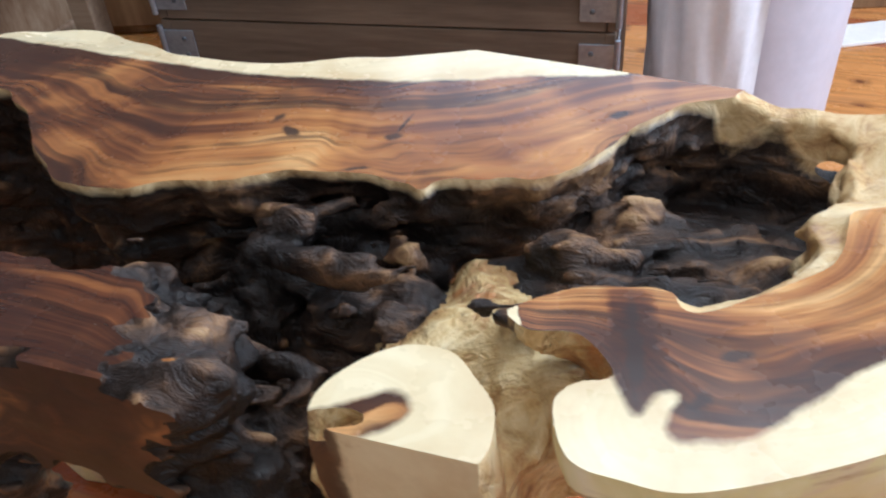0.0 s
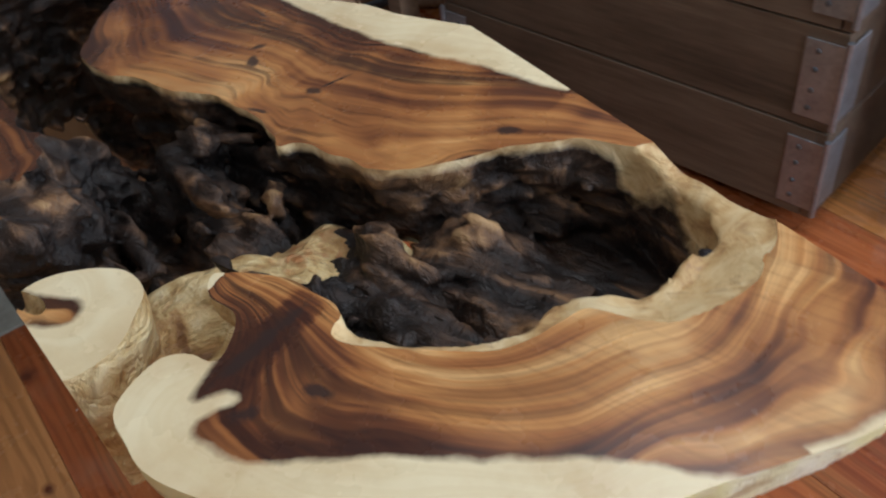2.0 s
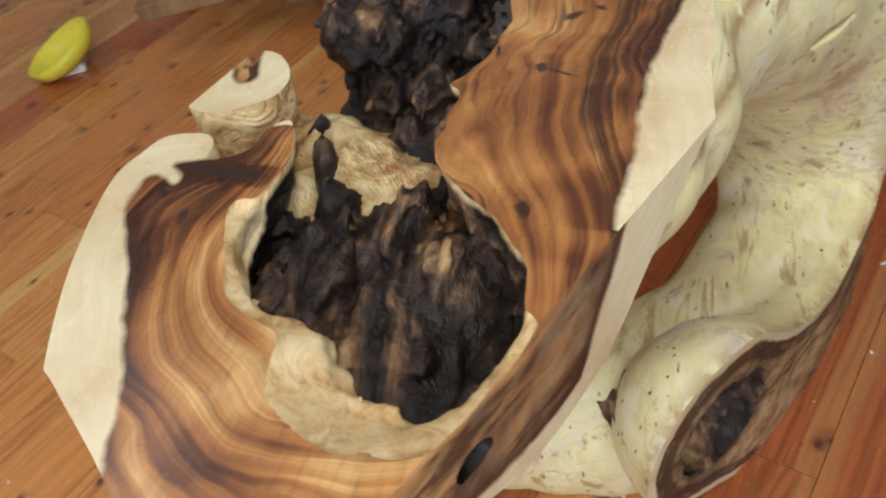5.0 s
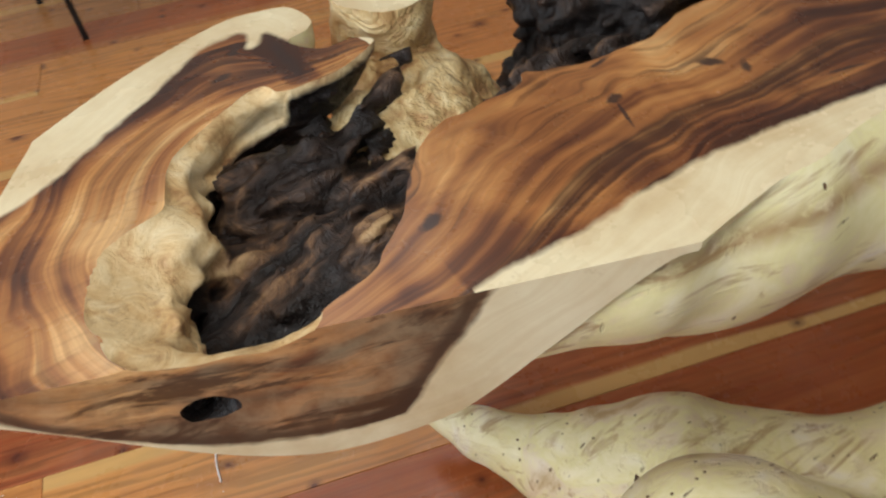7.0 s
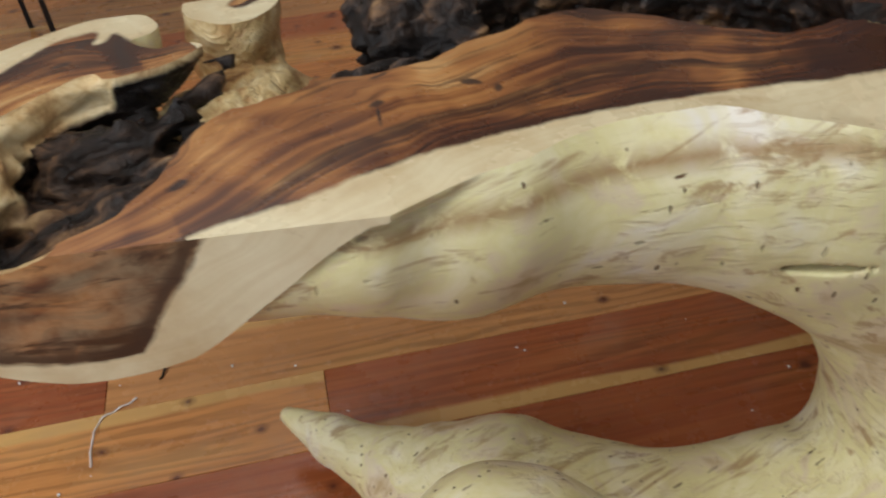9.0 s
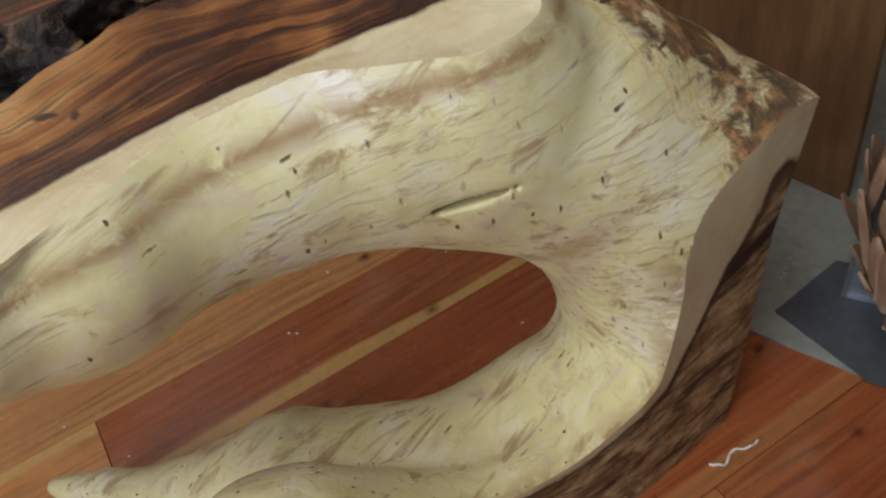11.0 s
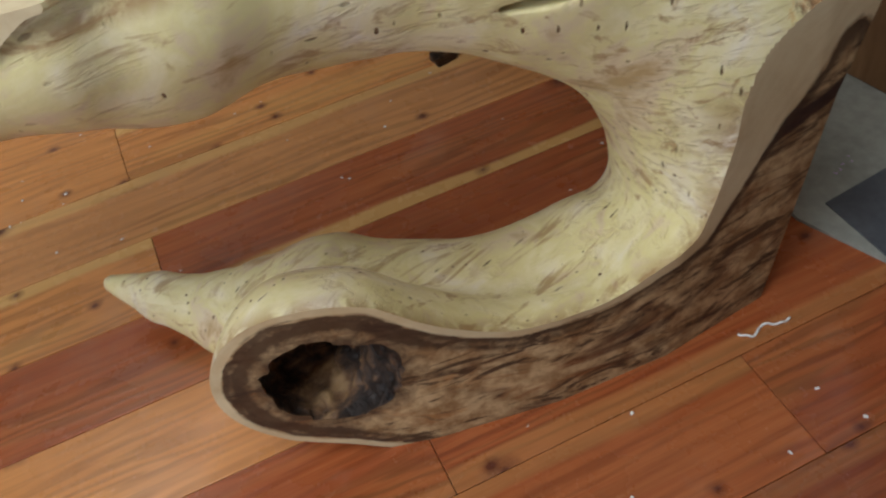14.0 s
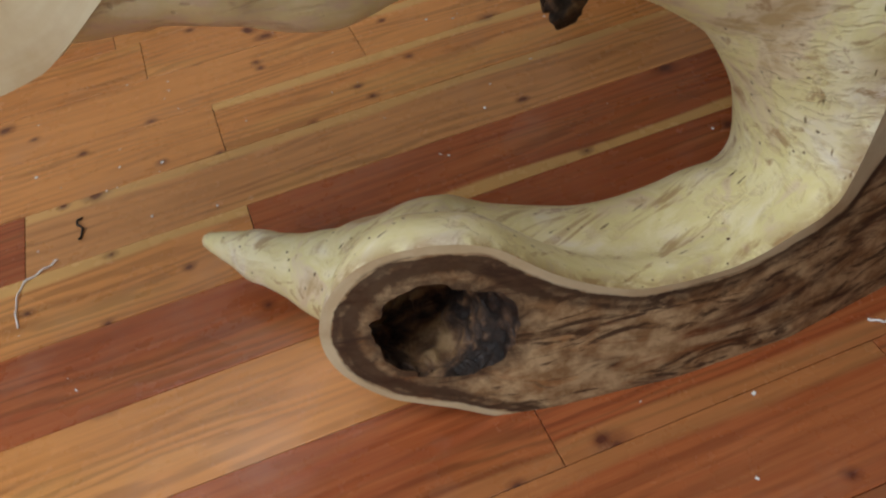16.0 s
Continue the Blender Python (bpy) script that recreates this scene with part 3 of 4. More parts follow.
BURL_LIMBS = (((0.20, 0.47, 0.61, 0.075), (0.19, 0.40, 0.625, 0.075), (0.178, 0.350, 0.66, 0.050)), ((0.18, 0.53, 0.590, 0.055), (0.22, 0.53, 0.605, 0.052), (0.25, 0.46, 0.625, 0.055), (0.295, 0.43, 0.655, 0.045)), ((0.13, 0.41, 0.62, 0.05), (0.20, 0.44, 0.640, 0.042), (0.23, 0.49, 0.640, 0.030)), ((0.20, 0.46, 0.610, 0.06), (0.255, 0.480, 0.630, 0.056), (0.250, 0.525, 0.622, 0.050), (0.215, 0.54, 0.60, 0.05)))
MOUNDS = ((0.35, 0.595, 0.038, 0.055), (0.44, 0.56, 0.022, 0.05), (0.32, 0.49, 0.02, 0.045), (0.40, 0.680, -0.055, 0.045), (0.47, 0.66, -0.025, 0.04))
TAN = spline([(0.350, 0.424), (0.371, 0.417), (0.432, 0.445), (0.465, 0.466), (0.482, 0.500), (0.492, 0.520), (0.515, 0.523), (0.545, 0.532), (0.565, 0.555), (0.578, 0.590), (0.579, 0.630), (0.570, 0.657), (0.542, 0.687), (0.502, 0.714), (0.465, 0.712), (0.44, 0.68), (0.49, 0.62), (0.45, 0.56), (0.41, 0.48), (0.36, 0.45)], 8)


def limb(field, axes, chain, k=0.04, joint=0.012):
    """Blends a chain of tapered limbs into the field."""
    low, high = (np.array([f(p[n] + side * (p[3] + 0.06) for p in chain) for n in range(3)]) for f, side in ((min, -1), (max, 1)))
    cut = tuple(slice(int(np.searchsorted(v, a)), int(np.searchsorted(v, b))) for v, a, b in zip(axes, low, high))
    x, y, z = np.meshgrid(*(v[c] for v, c in zip(axes, cut)), indexing="ij", sparse=True)
    whole = np.full(field[cut].shape, 0.3, np.float32)

    def blend(a, b, soft):
        h = np.clip(0.5 + 0.5 * (a - b) / soft, 0, 1)
        return a * (1 - h) + b * h - soft * h * (1 - h)

    for (ax, ay, az, ra), (bx, by, bz, rb) in zip(chain, chain[1:]):
        d = np.array((bx - ax, by - ay, bz - az), np.float32)
        t = np.clip(((x - ax) * d[0] + (y - ay) * d[1] + (z - az) * d[2]) / (d @ d), 0, 1)
        s = np.sqrt((x - ax - t * d[0]) ** 2 + (y - ay - t * d[1]) ** 2 + (z - az - t * d[2]) ** 2) - (ra + t * (rb - ra))
        whole = blend(whole, s, joint)
    field[cut] = blend(field[cut], whole, k)


def sampled(field, low, p):
    """The field at points, from the grid."""
    q = (p - low) / STEP
    i = np.clip(np.floor(q).astype(int), 0, np.array(field.shape) - 2)
    f = q - i
    out = 0
    for dx in (0, 1):
        for dy in (0, 1):
            for dz in (0, 1):
                w = np.abs(1 - dx - f[:, 0]) * np.abs(1 - dy - f[:, 1]) * np.abs(1 - dz - f[:, 2])
                out = out + field[i[:, 0] + dx, i[:, 1] + dy, i[:, 2] + dz] * w
    return out


def skin(f, low):
    """The surface f = 0 of a grid, as points and quads (surface nets)."""
    s = f < 0
    n = np.array(f.shape) - 1
    corners = [(a, b, c) for a in (0, 1) for b in (0, 1) for c in (0, 1)]
    view = lambda g, o: g[o[0] : o[0] + n[0], o[1] : o[1] + n[1], o[2] : o[2] + n[2]]
    count = sum(view(s, o).astype(np.int8) for o in corners)
    cells = np.argwhere((count > 0) & (count < 8))
    number = np.full(n, -1, np.int32)
    number[tuple(cells.T)] = np.arange(len(cells))
    v = {o: f[tuple((cells + o).T)] for o in corners}
    total, hits = np.zeros((len(cells), 3)), np.zeros(len(cells))
    for o in corners:
        for axis in range(3):
            if o[axis]:
                continue
            e = tuple(1 if k == axis else o[k] for k in range(3))
            cross = (v[o] < 0) != (v[e] < 0)
            t = np.where(cross, v[o] / np.where(cross, v[o] - v[e], 1), 0)
            p = np.array(o, float) + np.outer(t, np.eye(3)[axis])
            total += p * cross[:, None]
            hits += cross
    points = low + (cells + total / hits[:, None]) * STEP
    quads = []
    for axis in range(3):
        u, w = (axis + 1) % 3, (axis + 2) % 3
        a = [slice(1, -1)] * 3
        b = [slice(1, -1)] * 3
        a[axis], b[axis] = slice(0, -1), slice(1, None)
        sa, sb = s[tuple(a)], s[tuple(b)]
        where = np.argwhere(sa != sb)
        flip = sa[tuple(where.T)]
        base = where + 1
        base[:, axis] -= 1
        eu, ew = np.eye(3, dtype=int)[u], np.eye(3, dtype=int)[w]
        q = np.stack([number[tuple((base - eu - ew).T)], number[tuple((base - ew).T)], number[tuple(base.T)], number[tuple((base - eu).T)]], 1)
        q[~flip] = q[~flip][:, ::-1]
        quads.append(q)
    quads = np.concatenate(quads)
    return points, quads[(quads >= 0).all(1)]


def carved_table():
    low = np.array((-0.72, 0.22, -0.012))
    high = np.array((0.73, 1.16, TOP + 0.014))
    axes = [np.arange(a, b, STEP, dtype=np.float32) for a, b in zip(low, high)]
    shape = tuple(len(a) for a in axes)
    X, Y = np.meshgrid(axes[0], axes[1], indexing="ij")
    x, y, z = X[:, :, None], Y[:, :, None], axes[2][None, None, :]
    outer, hollow = to_curve(X, Y, OUTER), to_curve(X, Y, HOLLOW)
    # peeled trunk, bend and lower arm
    pale = np.full(shape, 0.3, np.float32)
    limb(pale, axes, TRUNK, 0.02)
    limb(pale, axes, TRUNK_IN, 0.03)
    limb(pale, axes, ARM_OUT, 0.035)
    limb(pale, axes, ARM_IN, 0.03)
    big = rough3(x, y, z, 7, 2)
    pale += 0.006 * big
    # a dried-out split in the flank and a raised seam under the top edge
    split = np.sqrt(((x + 0.205) / 0.060) ** 2 + ((y - 0.915 + 0.35 * (x + 0.205)) / 0.042) ** 2 + ((z - 0.603 + 0.05 * (x + 0.205)) / 0.009) ** 2)
    pale = np.maximum(pale, -(split - 1) * 0.007)
    # slab of the broad end, with a boat-shaped underside
    depth = np.clip(0.142 * (1 - ((X - 0.455) / 0.245) ** 2), 0.02, 1) * np.clip(0.45 + 6.0 * np.clip(-outer, 0, 0.12), 0, 1)
    slab = np.maximum(outer[:, :, None] + 0.2 * np.clip(TOP - z - 0.02, 0, 1), ((TOP - depth)[:, :, None] - z) * np.float32(0.9))
    slab = np.where(x > 0.05, slab, 0.3) + 0.002 * big
    burl = np.full(shape, 0.3, np.float32)
    for chain in BURL_LIMBS:
        limb(burl, axes, chain, 0.05)
    stub = np.maximum(to_curve(X, Y, BRANCH)[:, :, None] + 0.12 * np.clip(TOP - 0.02 - z, 0, 1), 0.62 - z)
    burl = np.minimum(burl, np.where(z > 0.55, stub, 0.3))
    burl += np.float32(0.017) * rough3(x, y, z, 20, 3) * np.clip((TOP - 0.01 - z) / 0.05, 0.08, 1)
    root = np.full(shape, 0.3, np.float32)
    limb(root, axes, LEFT_END, 0.05)
    for chain in ROOTS:
        limb(root, axes, chain, 0.03)
    gnarl = rough3(x, y * 1.4, z * 0.7, 13, 4)
    crease = 1 - 2.2 * np.abs(rough3(x * 0.8 + 5.0, y * 1.5, z, 17, 3))
    fibre = 1 - 2.4 * np.abs(rough3(x * 0.35 + y * 0.25 + 3.0, y * 1.4 - x * 0.3, z * 1.3, 42, 2))
    root += np.float32(0.007) * gnarl + np.float32(0.012) * crease + np.float32(0.006) * fibre
    # the hollow: an eroded bowl below the outline
    floor_z = TOP - 0.088 - 0.17 * np.clip((0.27 - X) / 0.14, 0, 1) - 0.10 * np.clip((0.05 - X) / 0.2, 0, 1)
    for mx, my, mh, mr in MOUNDS:
        floor_z += mh * np.exp(-((X - mx) ** 2 + (Y - my) ** 2) / mr**2)
    wall = hollow + 0.006 * rough3(X, Y, X * 0, 22, 3)
    under = np.clip((0.42 - X) / 0.25, 0.0, 1)[:, :, None]
    dig = np.maximum(wall[:, :, None] - np.clip((TOP - 0.012 - z) * 0.35, 0, 0.03) * under, floor_z[:, :, None] - z) - (0.0035 * gnarl + 0.006 * crease + 0.006 * fibre) * np.clip((TOP - z) / 0.04, 0.08, 1)
    # a shell is left at the saw cut and under the floor of the hollow
    from_cut = (Y - 0.756 + 0.43 * (X - 0.34)) * 0.92
    dig = np.maximum(dig, np.where(x > 0.2, from_cut[:, :, None] + np.float32(0.011) + np.clip(TOP - z, 0, 0.1) * np.float32(0.12), -0.3))
    dig = np.maximum(dig, np.where(x > 0.34, (TOP - 0.115) - z, -0.3))
    # a shallow worn slope at the right of the hollow
    tan = to_curve(X, Y, TAN)
    worn = (TOP - np.clip(-(tan + 0.006 * rough3(X, Y, X * 0, 30, 2)), 0, 0.05) * 0.55)[:, :, None] - z + 0.004 * gnarl
    dig = np.minimum(dig, np.maximum(worn, tan[:, :, None] + 0 * z))
    # saw cuts
    px, py = np.array(LINE_P)[::-1].T
    low_part = np.where(x > -0.3, z < 0.46, z < 2.0)
    cut_p = np.where(low_part, (Y - np.interp(X, px, py))[:, :, None] * np.float32(0.85) + 0 * z, -0.3)
    cut_l = np.where((x > 0.0) & (z > 0.5), ((Y - 0.756) + 0.43 * (X - 0.34))[:, :, None] * np.float32(0.92) + 0 * z, -0.3)
    cut_q = np.where((x < 0.25) & (z > 0.33), (0.355 - 0.28 * (X - 0.02) - Y)[:, :, None] * np.float32(0.93) + 0 * z, -0.3)
    cut_e = (-0.47 - 0.15 * z - 0.2 * np.clip(z - 0.36, 0, 0.3) - x) * np.float32(0.98) + 0 * y
    end = np.sqrt(((x - 0.125) / 0.072) ** 2 + ((y - 0.855) / 0.17) ** 2 + ((z - 0.185) / 0.080) ** 2)
    bore = (end - 1) * 0.075 - 0.005 * gnarl - 0.006 * crease - 0.003 * fibre
    knot_hole = np.sqrt(((x - 0.535) / 0.020) ** 2 + ((y - 0.668) / 0.035) ** 2 + ((z - 0.703) / 0.014) ** 2)
    bore = np.minimum(bore, (knot_hole - 1) * 0.012 - 0.004 * rough3(x, y, z, 60, 2))
    burl_pit = np.sqrt(((x - 0.130) / 0.024) ** 2 + ((y - 0.333) / 0.007) ** 2 + ((z - TOP) / 0.022) ** 2)
    bore = np.minimum(bore, (burl_pit - 1) * 0.013 - 0.004 * rough3(x, y, z, 60, 2))
    pale_s, slab_s = np.maximum(pale, -dig), np.maximum(slab, -dig)
    # roots stand inside the hollow, so only their left rim is dug
    rim = np.where(x < -0.07, np.maximum(root, -dig), root)
    body = np.minimum(np.minimum(pale_s, slab_s), np.minimum(burl, rim))
    # the sapwood edge of the top is rounded down towards the bend
    sap_y = np.interp(X, *np.array(SAP_LINE).T)
    top_z = TOP - 0.35 * np.clip(Y - sap_y, 0, 0.05) * np.clip((-0.10 - X) / 0.12, 0, 1) * np.clip((X + 0.38) / 0.08, 0, 1)
    level = (z - top_z[:, :, None]).astype(np.float32)
    f = np.maximum.reduce([body, cut_p, cut_l, cut_q, cut_e, -bore, level, 0.0 - z + 0 * body])
    f[[0, -1]] = f[:, [0, -1]] = 0.05
    f[:, :, [0, -1]] = 0.05
    points, quads = skin(f.astype(np.float32), low)
    # which cut or limb made each face
    fields = [level, cut_p, cut_l, cut_q, cut_e, -bore, body, -z + 0 * body]
    mid = points[quads].mean(1)
    at = lambda g: sampled(g, low, mid)
    which = np.stack([at(g) for g in fields], 1).argmax(1)
    # draw the points onto their surfaces, and those on an edge onto both
    for _ in range(3):
        for k, g in enumerate(fields):
            mine = np.unique(quads[which == k])
            if not len(mine):
                continue
            p = points[mine]
            value = sampled(g, low, p)
            slope = np.stack([(sampled(g, low, p + d) - sampled(g, low, p - d)) / (0.8 * STEP) for d in np.eye(3) * 0.4 * STEP], 1)
            move = (value / np.maximum((slope**2).sum(1), 0.2))[:, None] * slope
            far = np.linalg.norm(move, axis=1, keepdims=True)
            points[mine] = p - move * np.minimum(1, 0.7 * STEP / np.maximum(far, 1e-9))
    mid = points[quads].mean(1)
    limbs = np.stack([at(pale_s), at(slab_s), at(burl), at(rim)], 1)
    dug = at(-dig)
    kind = np.full(len(mid), "trunk", dtype=object)
    near = limbs.argmin(1)
    kind[near == 2] = "burl"
    kind[near == 3] = "root"
    kind[(which == 6) & (dug > -0.012) & (near < 2)] = "hollow"
    kind[(kind == "trunk") & (mid[:, 2] > 0.56) & (to_curve(mid[:, 0], mid[:, 1], HOLLOW) < 0.02)] = "hollow"
    kind[(kind == "trunk") & (mid[:, 2] > 0.64) & (mid[:, 0] > 0.17) & (mid[:, 0] < 0.31) & (mid[:, 1] > 0.365) & (mid[:, 1] < 0.47)] = "burl"
    for k in (2, 3, 4):
        kind[which == k] = "sawn_face_" + "abc"[k - 2]
    kind[(which == 3) & (mid[:, 0] > 0.09)] = "sawn_face_d"
    kind[which == 1] = "foot_face"
    kind[which == 0] = "polished_top"
    kind[which == 5] = "bore"
    kind[(which == 5) & (mid[:, 0] > 0.4)] = "knot_hole"
    kind[(which == 5) & (mid[:, 2] > 0.6) & (mid[:, 0] < 0.3)] = "burl"
    # ring: distance in from the bark, less the width of the sapwood; grain: a smooth field from bark to hollow
    PX, PY, PZ = points.T
    dist_o = -to_curve(PX, PY, OUTER)
    sapwood = np.interp(PX, (-0.3, 0.0, 0.1, 0.28, 0.32, 0.45, 0.7), (0.022, 0.030, 0.036, 0.062, 0.055, 0.050, 0.042))
    sapwood = np.where((PX < 0.08) & (PY < 0.56), -0.05, sapwood)
    sapwood = np.where((PX > 0.55) & (PY > 0.45), 0.004, sapwood)
    flow = np.where(outer > 0, 0.0, np.where(hollow < 0, 1.0, 0.5)).astype(np.float32)
    free = (outer <= 0) & (hollow >= 0)
    for _ in range(500):
        flow[1:-1, 1:-1] = np.where(free[1:-1, 1:-1], 0.25 * (flow[2:, 1:-1] + flow[:-2, 1:-1] + flow[1:-1, 2:] + flow[1:-1, :-2]), flow[1:-1, 1:-1])
    flow3 = np.repeat(flow[:, :, None], 2, 2)
    grain = sampled(flow3, low, np.stack([PX, PY, 0 * PX + low[2]], 1)) * 0.24 + 0.25 * dist_o
    heart_d = -to_curve(PX, PY, FRONT_HEART)
    ring = dist_o - sapwood
    ring = np.where((PY > 0.62) & (PX < 0.36), np.interp(PX, *np.array(SAP_LINE).T) - PY, ring)
    ring = np.where((PY < 0.48) & (PX > 0.245), heart_d, ring)
    on_disc = (to_curve(PX, PY, BRANCH) < 0.012) & (PX < 0.245)
    core = -to_curve(PX, PY, BRANCH_HEART)
    ring = np.where(on_disc, core, ring)
    grain = np.where(on_disc, 0.4 + np.abs(core) * 0.8, grain)
    pale_d, root_d = -sampled(pale, low, points), -sampled(root, low, points)
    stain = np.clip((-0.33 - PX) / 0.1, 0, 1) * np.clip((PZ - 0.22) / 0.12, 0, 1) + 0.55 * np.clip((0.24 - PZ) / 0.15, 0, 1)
    zb = TOP - np.clip(0.142 * (1 - ((PX - 0.455) / 0.245) ** 2), 0.02, 1)
    side = np.minimum(PZ - zb - 0.026, (PX - 0.346) * 0.8 - (TOP - PZ) * 0.5)
    saw_ring = np.where(PX > 0.24, side, np.where(PX > 0.08, 0.5 * (0.135 - PX), root_d + 0.03))
    saw_grain = np.where(PX > 0.24, (PZ - zb) * 0.9 + 0.15 * PX, root_d * 0.9 + 0.1 * PZ)
    from_rim = np.abs(to_curve(PX, PY, HOLLOW))
    lip = np.clip(1 - (TOP - PZ) / 0.028, 0, 1) * np.clip(1.6 - from_rim / 0.02, 0, 1) * 0.6 * np.clip(1.3 - (TOP - PZ) / 0.02, 0, 1) + 0.9 * np.clip(1 - to_curve(PX, PY, TAN) / 0.012, 0, 1) * np.clip((PZ - TOP + 0.05) / 0.02, 0, 1) * np.clip(1.3 + to_curve(PX, PY, HOLLOW) / 0.012, 0, 1)
    lip = lip + 0.62 * np.clip((PX - 0.40) / 0.08, 0, 1) * np.clip((PZ - TOP + 0.085) / 0.03, 0, 1) * np.clip(1.2 - from_rim / 0.02, 0, 1)
    seam = np.clip(1 - np.abs(PZ - (TOP - 0.032)) / 0.016, 0, 1) * (PX < 0.24) + 0.8 * np.clip(1 - np.abs(np.interp(PX, px, py) - PY) / 0.03, 0, 1) * (PZ < 0.45)
    umber = 0.35 * ((PX < 0.08) & (PY < 0.56)) + 0.9 * np.clip((-0.05 - PX) / 0.15, 0, 1) - 0.35 * np.clip((PX - 0.42) / 0.1, 0, 1) * (PY < 0.62) + 1.15 * np.clip(0.6 - to_curve(PX, PY, HORN) / 0.005, 0, 1)
    soft = np.clip((PX - 0.34) / 0.1, 0, 1) * np.clip((0.66 - PY) / 0.05, 0, 1)
    # how far each point stands out of the surface round it
    normal = np.zeros_like(points)
    a, b, c, d = (points[quads[:, k]] for k in range(4))
    face_n = np.cross(c - a, d - b)
    around, times = np.zeros_like(points), np.zeros(len(points))
    for k in range(4):
        np.add.at(normal, quads[:, k], face_n)
        for o in (1, 3):
            np.add.at(around, quads[:, k], points[quads[:, (k + o) % 4]])
            np.add.at(times, quads[:, k], 1)
    times = np.maximum(times, 1)
    normal /= np.maximum(np.linalg.norm(normal, axis=1, keepdims=True), 1e-12)
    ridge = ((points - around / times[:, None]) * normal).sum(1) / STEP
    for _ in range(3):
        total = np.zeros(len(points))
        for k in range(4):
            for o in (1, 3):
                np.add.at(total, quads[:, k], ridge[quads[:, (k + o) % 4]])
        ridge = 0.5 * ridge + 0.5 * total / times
    patch = np.exp(-(((PX - 0.355) / 0.065) ** 2 + ((PY - 0.603 - 0.35 * (PX - 0.355)) / 0.032) ** 2)) * (PZ > 0.6)
    patch = np.maximum(patch, 0.8 * np.exp(-(((PX - 0.44) / 0.05) ** 2 + ((PY - 0.57) / 0.04) ** 2)) * (PZ > 0.6))
    crinkle = np.exp(-(((PX + 0.33) / 0.13) ** 2 + ((PY - 0.93) / 0.2) ** 2 + ((PZ - 0.30) / 0.17) ** 2))
    values = {"soft": soft, "ridge": ridge, "patch": patch, "crinkle": crinkle, "seam": seam, "umber": umber, "ring": ring, "grain": grain, "stain": stain, "lip": np.clip(lip, 0, 1)}
    rot = np.clip(1.75 - sampled(end, low, points), 0, 1) * 0.9 + 0.7 * np.clip(1 - np.abs(pale_d - 0.030) / 0.016, 0, 1)
    sawn = dict(values, ring=saw_ring, grain=saw_grain, weather=0.55 * (PX > 0.24))
    # pale sapwood rim, widened up the bend to paint in a lit chamfer
    foot = dict(values, ring=pale_d - 0.013 - 0.045 * np.clip((PZ - 0.16) / 0.25, 0, 1) * np.clip((-0.15 - PX) / 0.2, 0, 1), grain=pale_d * 1.1, rot=rot, weather=np.ones(len(points)))
    table = thing("console_table", "free-form polished root-wood table with a blackened hollow, on board floor", "table")
    looks = {
        "polished_top": (POLISHED, "polished banded heartwood top with pale sapwood edge", values),
        "sawn_face_a": (SAWN, "flat sawn end showing brown heartwood and pale sapwood", sawn),
        "sawn_face_b": (SAWN, "flat sawn side of dark striped heartwood", sawn),
        "sawn_face_c": (SAWN, "flat sawn back of brown heartwood", sawn),
        "sawn_face_d": (SAWN, "flat sawn side of the pale cut branch", sawn),
        "foot_face": (FOOT, "flat sawn brown side of the lower limb with a pale rim", foot),
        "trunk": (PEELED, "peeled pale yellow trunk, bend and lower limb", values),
        "burl": (BURL, "knobbly tan burl with a cut branch", values),
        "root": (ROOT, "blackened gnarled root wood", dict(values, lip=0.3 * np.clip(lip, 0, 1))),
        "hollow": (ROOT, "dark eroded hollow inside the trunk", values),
        "knot_hole": (ROOT, "small black knot hole through the sawn end", dict(values, lip=0 * lip, ridge=0 * lip, patch=-2.0 + 0 * lip)),
        "bore": (ROTTEN_LIT, "rotted round hole in the end of the lower limb", values),
    }
    for name, (material, label, layers) in looks.items():
        q = quads[kind == name]
        if not len(q):
            continue
        used, flat = np.unique(q, return_inverse=True)
        name = "sawn_face" if name.startswith("sawn_face") else name
        me = bpy.data.meshes.new(name)
        me.from_pydata(points[used].tolist(), [], flat.reshape(-1, 4).tolist())
        for key, some in layers.items():
            me.attributes.new(key, "FLOAT", "POINT").data.foreach_set("value", np.ascontiguousarray(some[used], np.float32))
        me.materials.append(material)
        me.shade_smooth()
        ob = new(name, me)
        ob.parent = table
        tagged(ob, label)
    return table


carved_table()


# ---- room ----
ROOM = (-2.2, 2.9, -2.6, 3.6, 2.7)


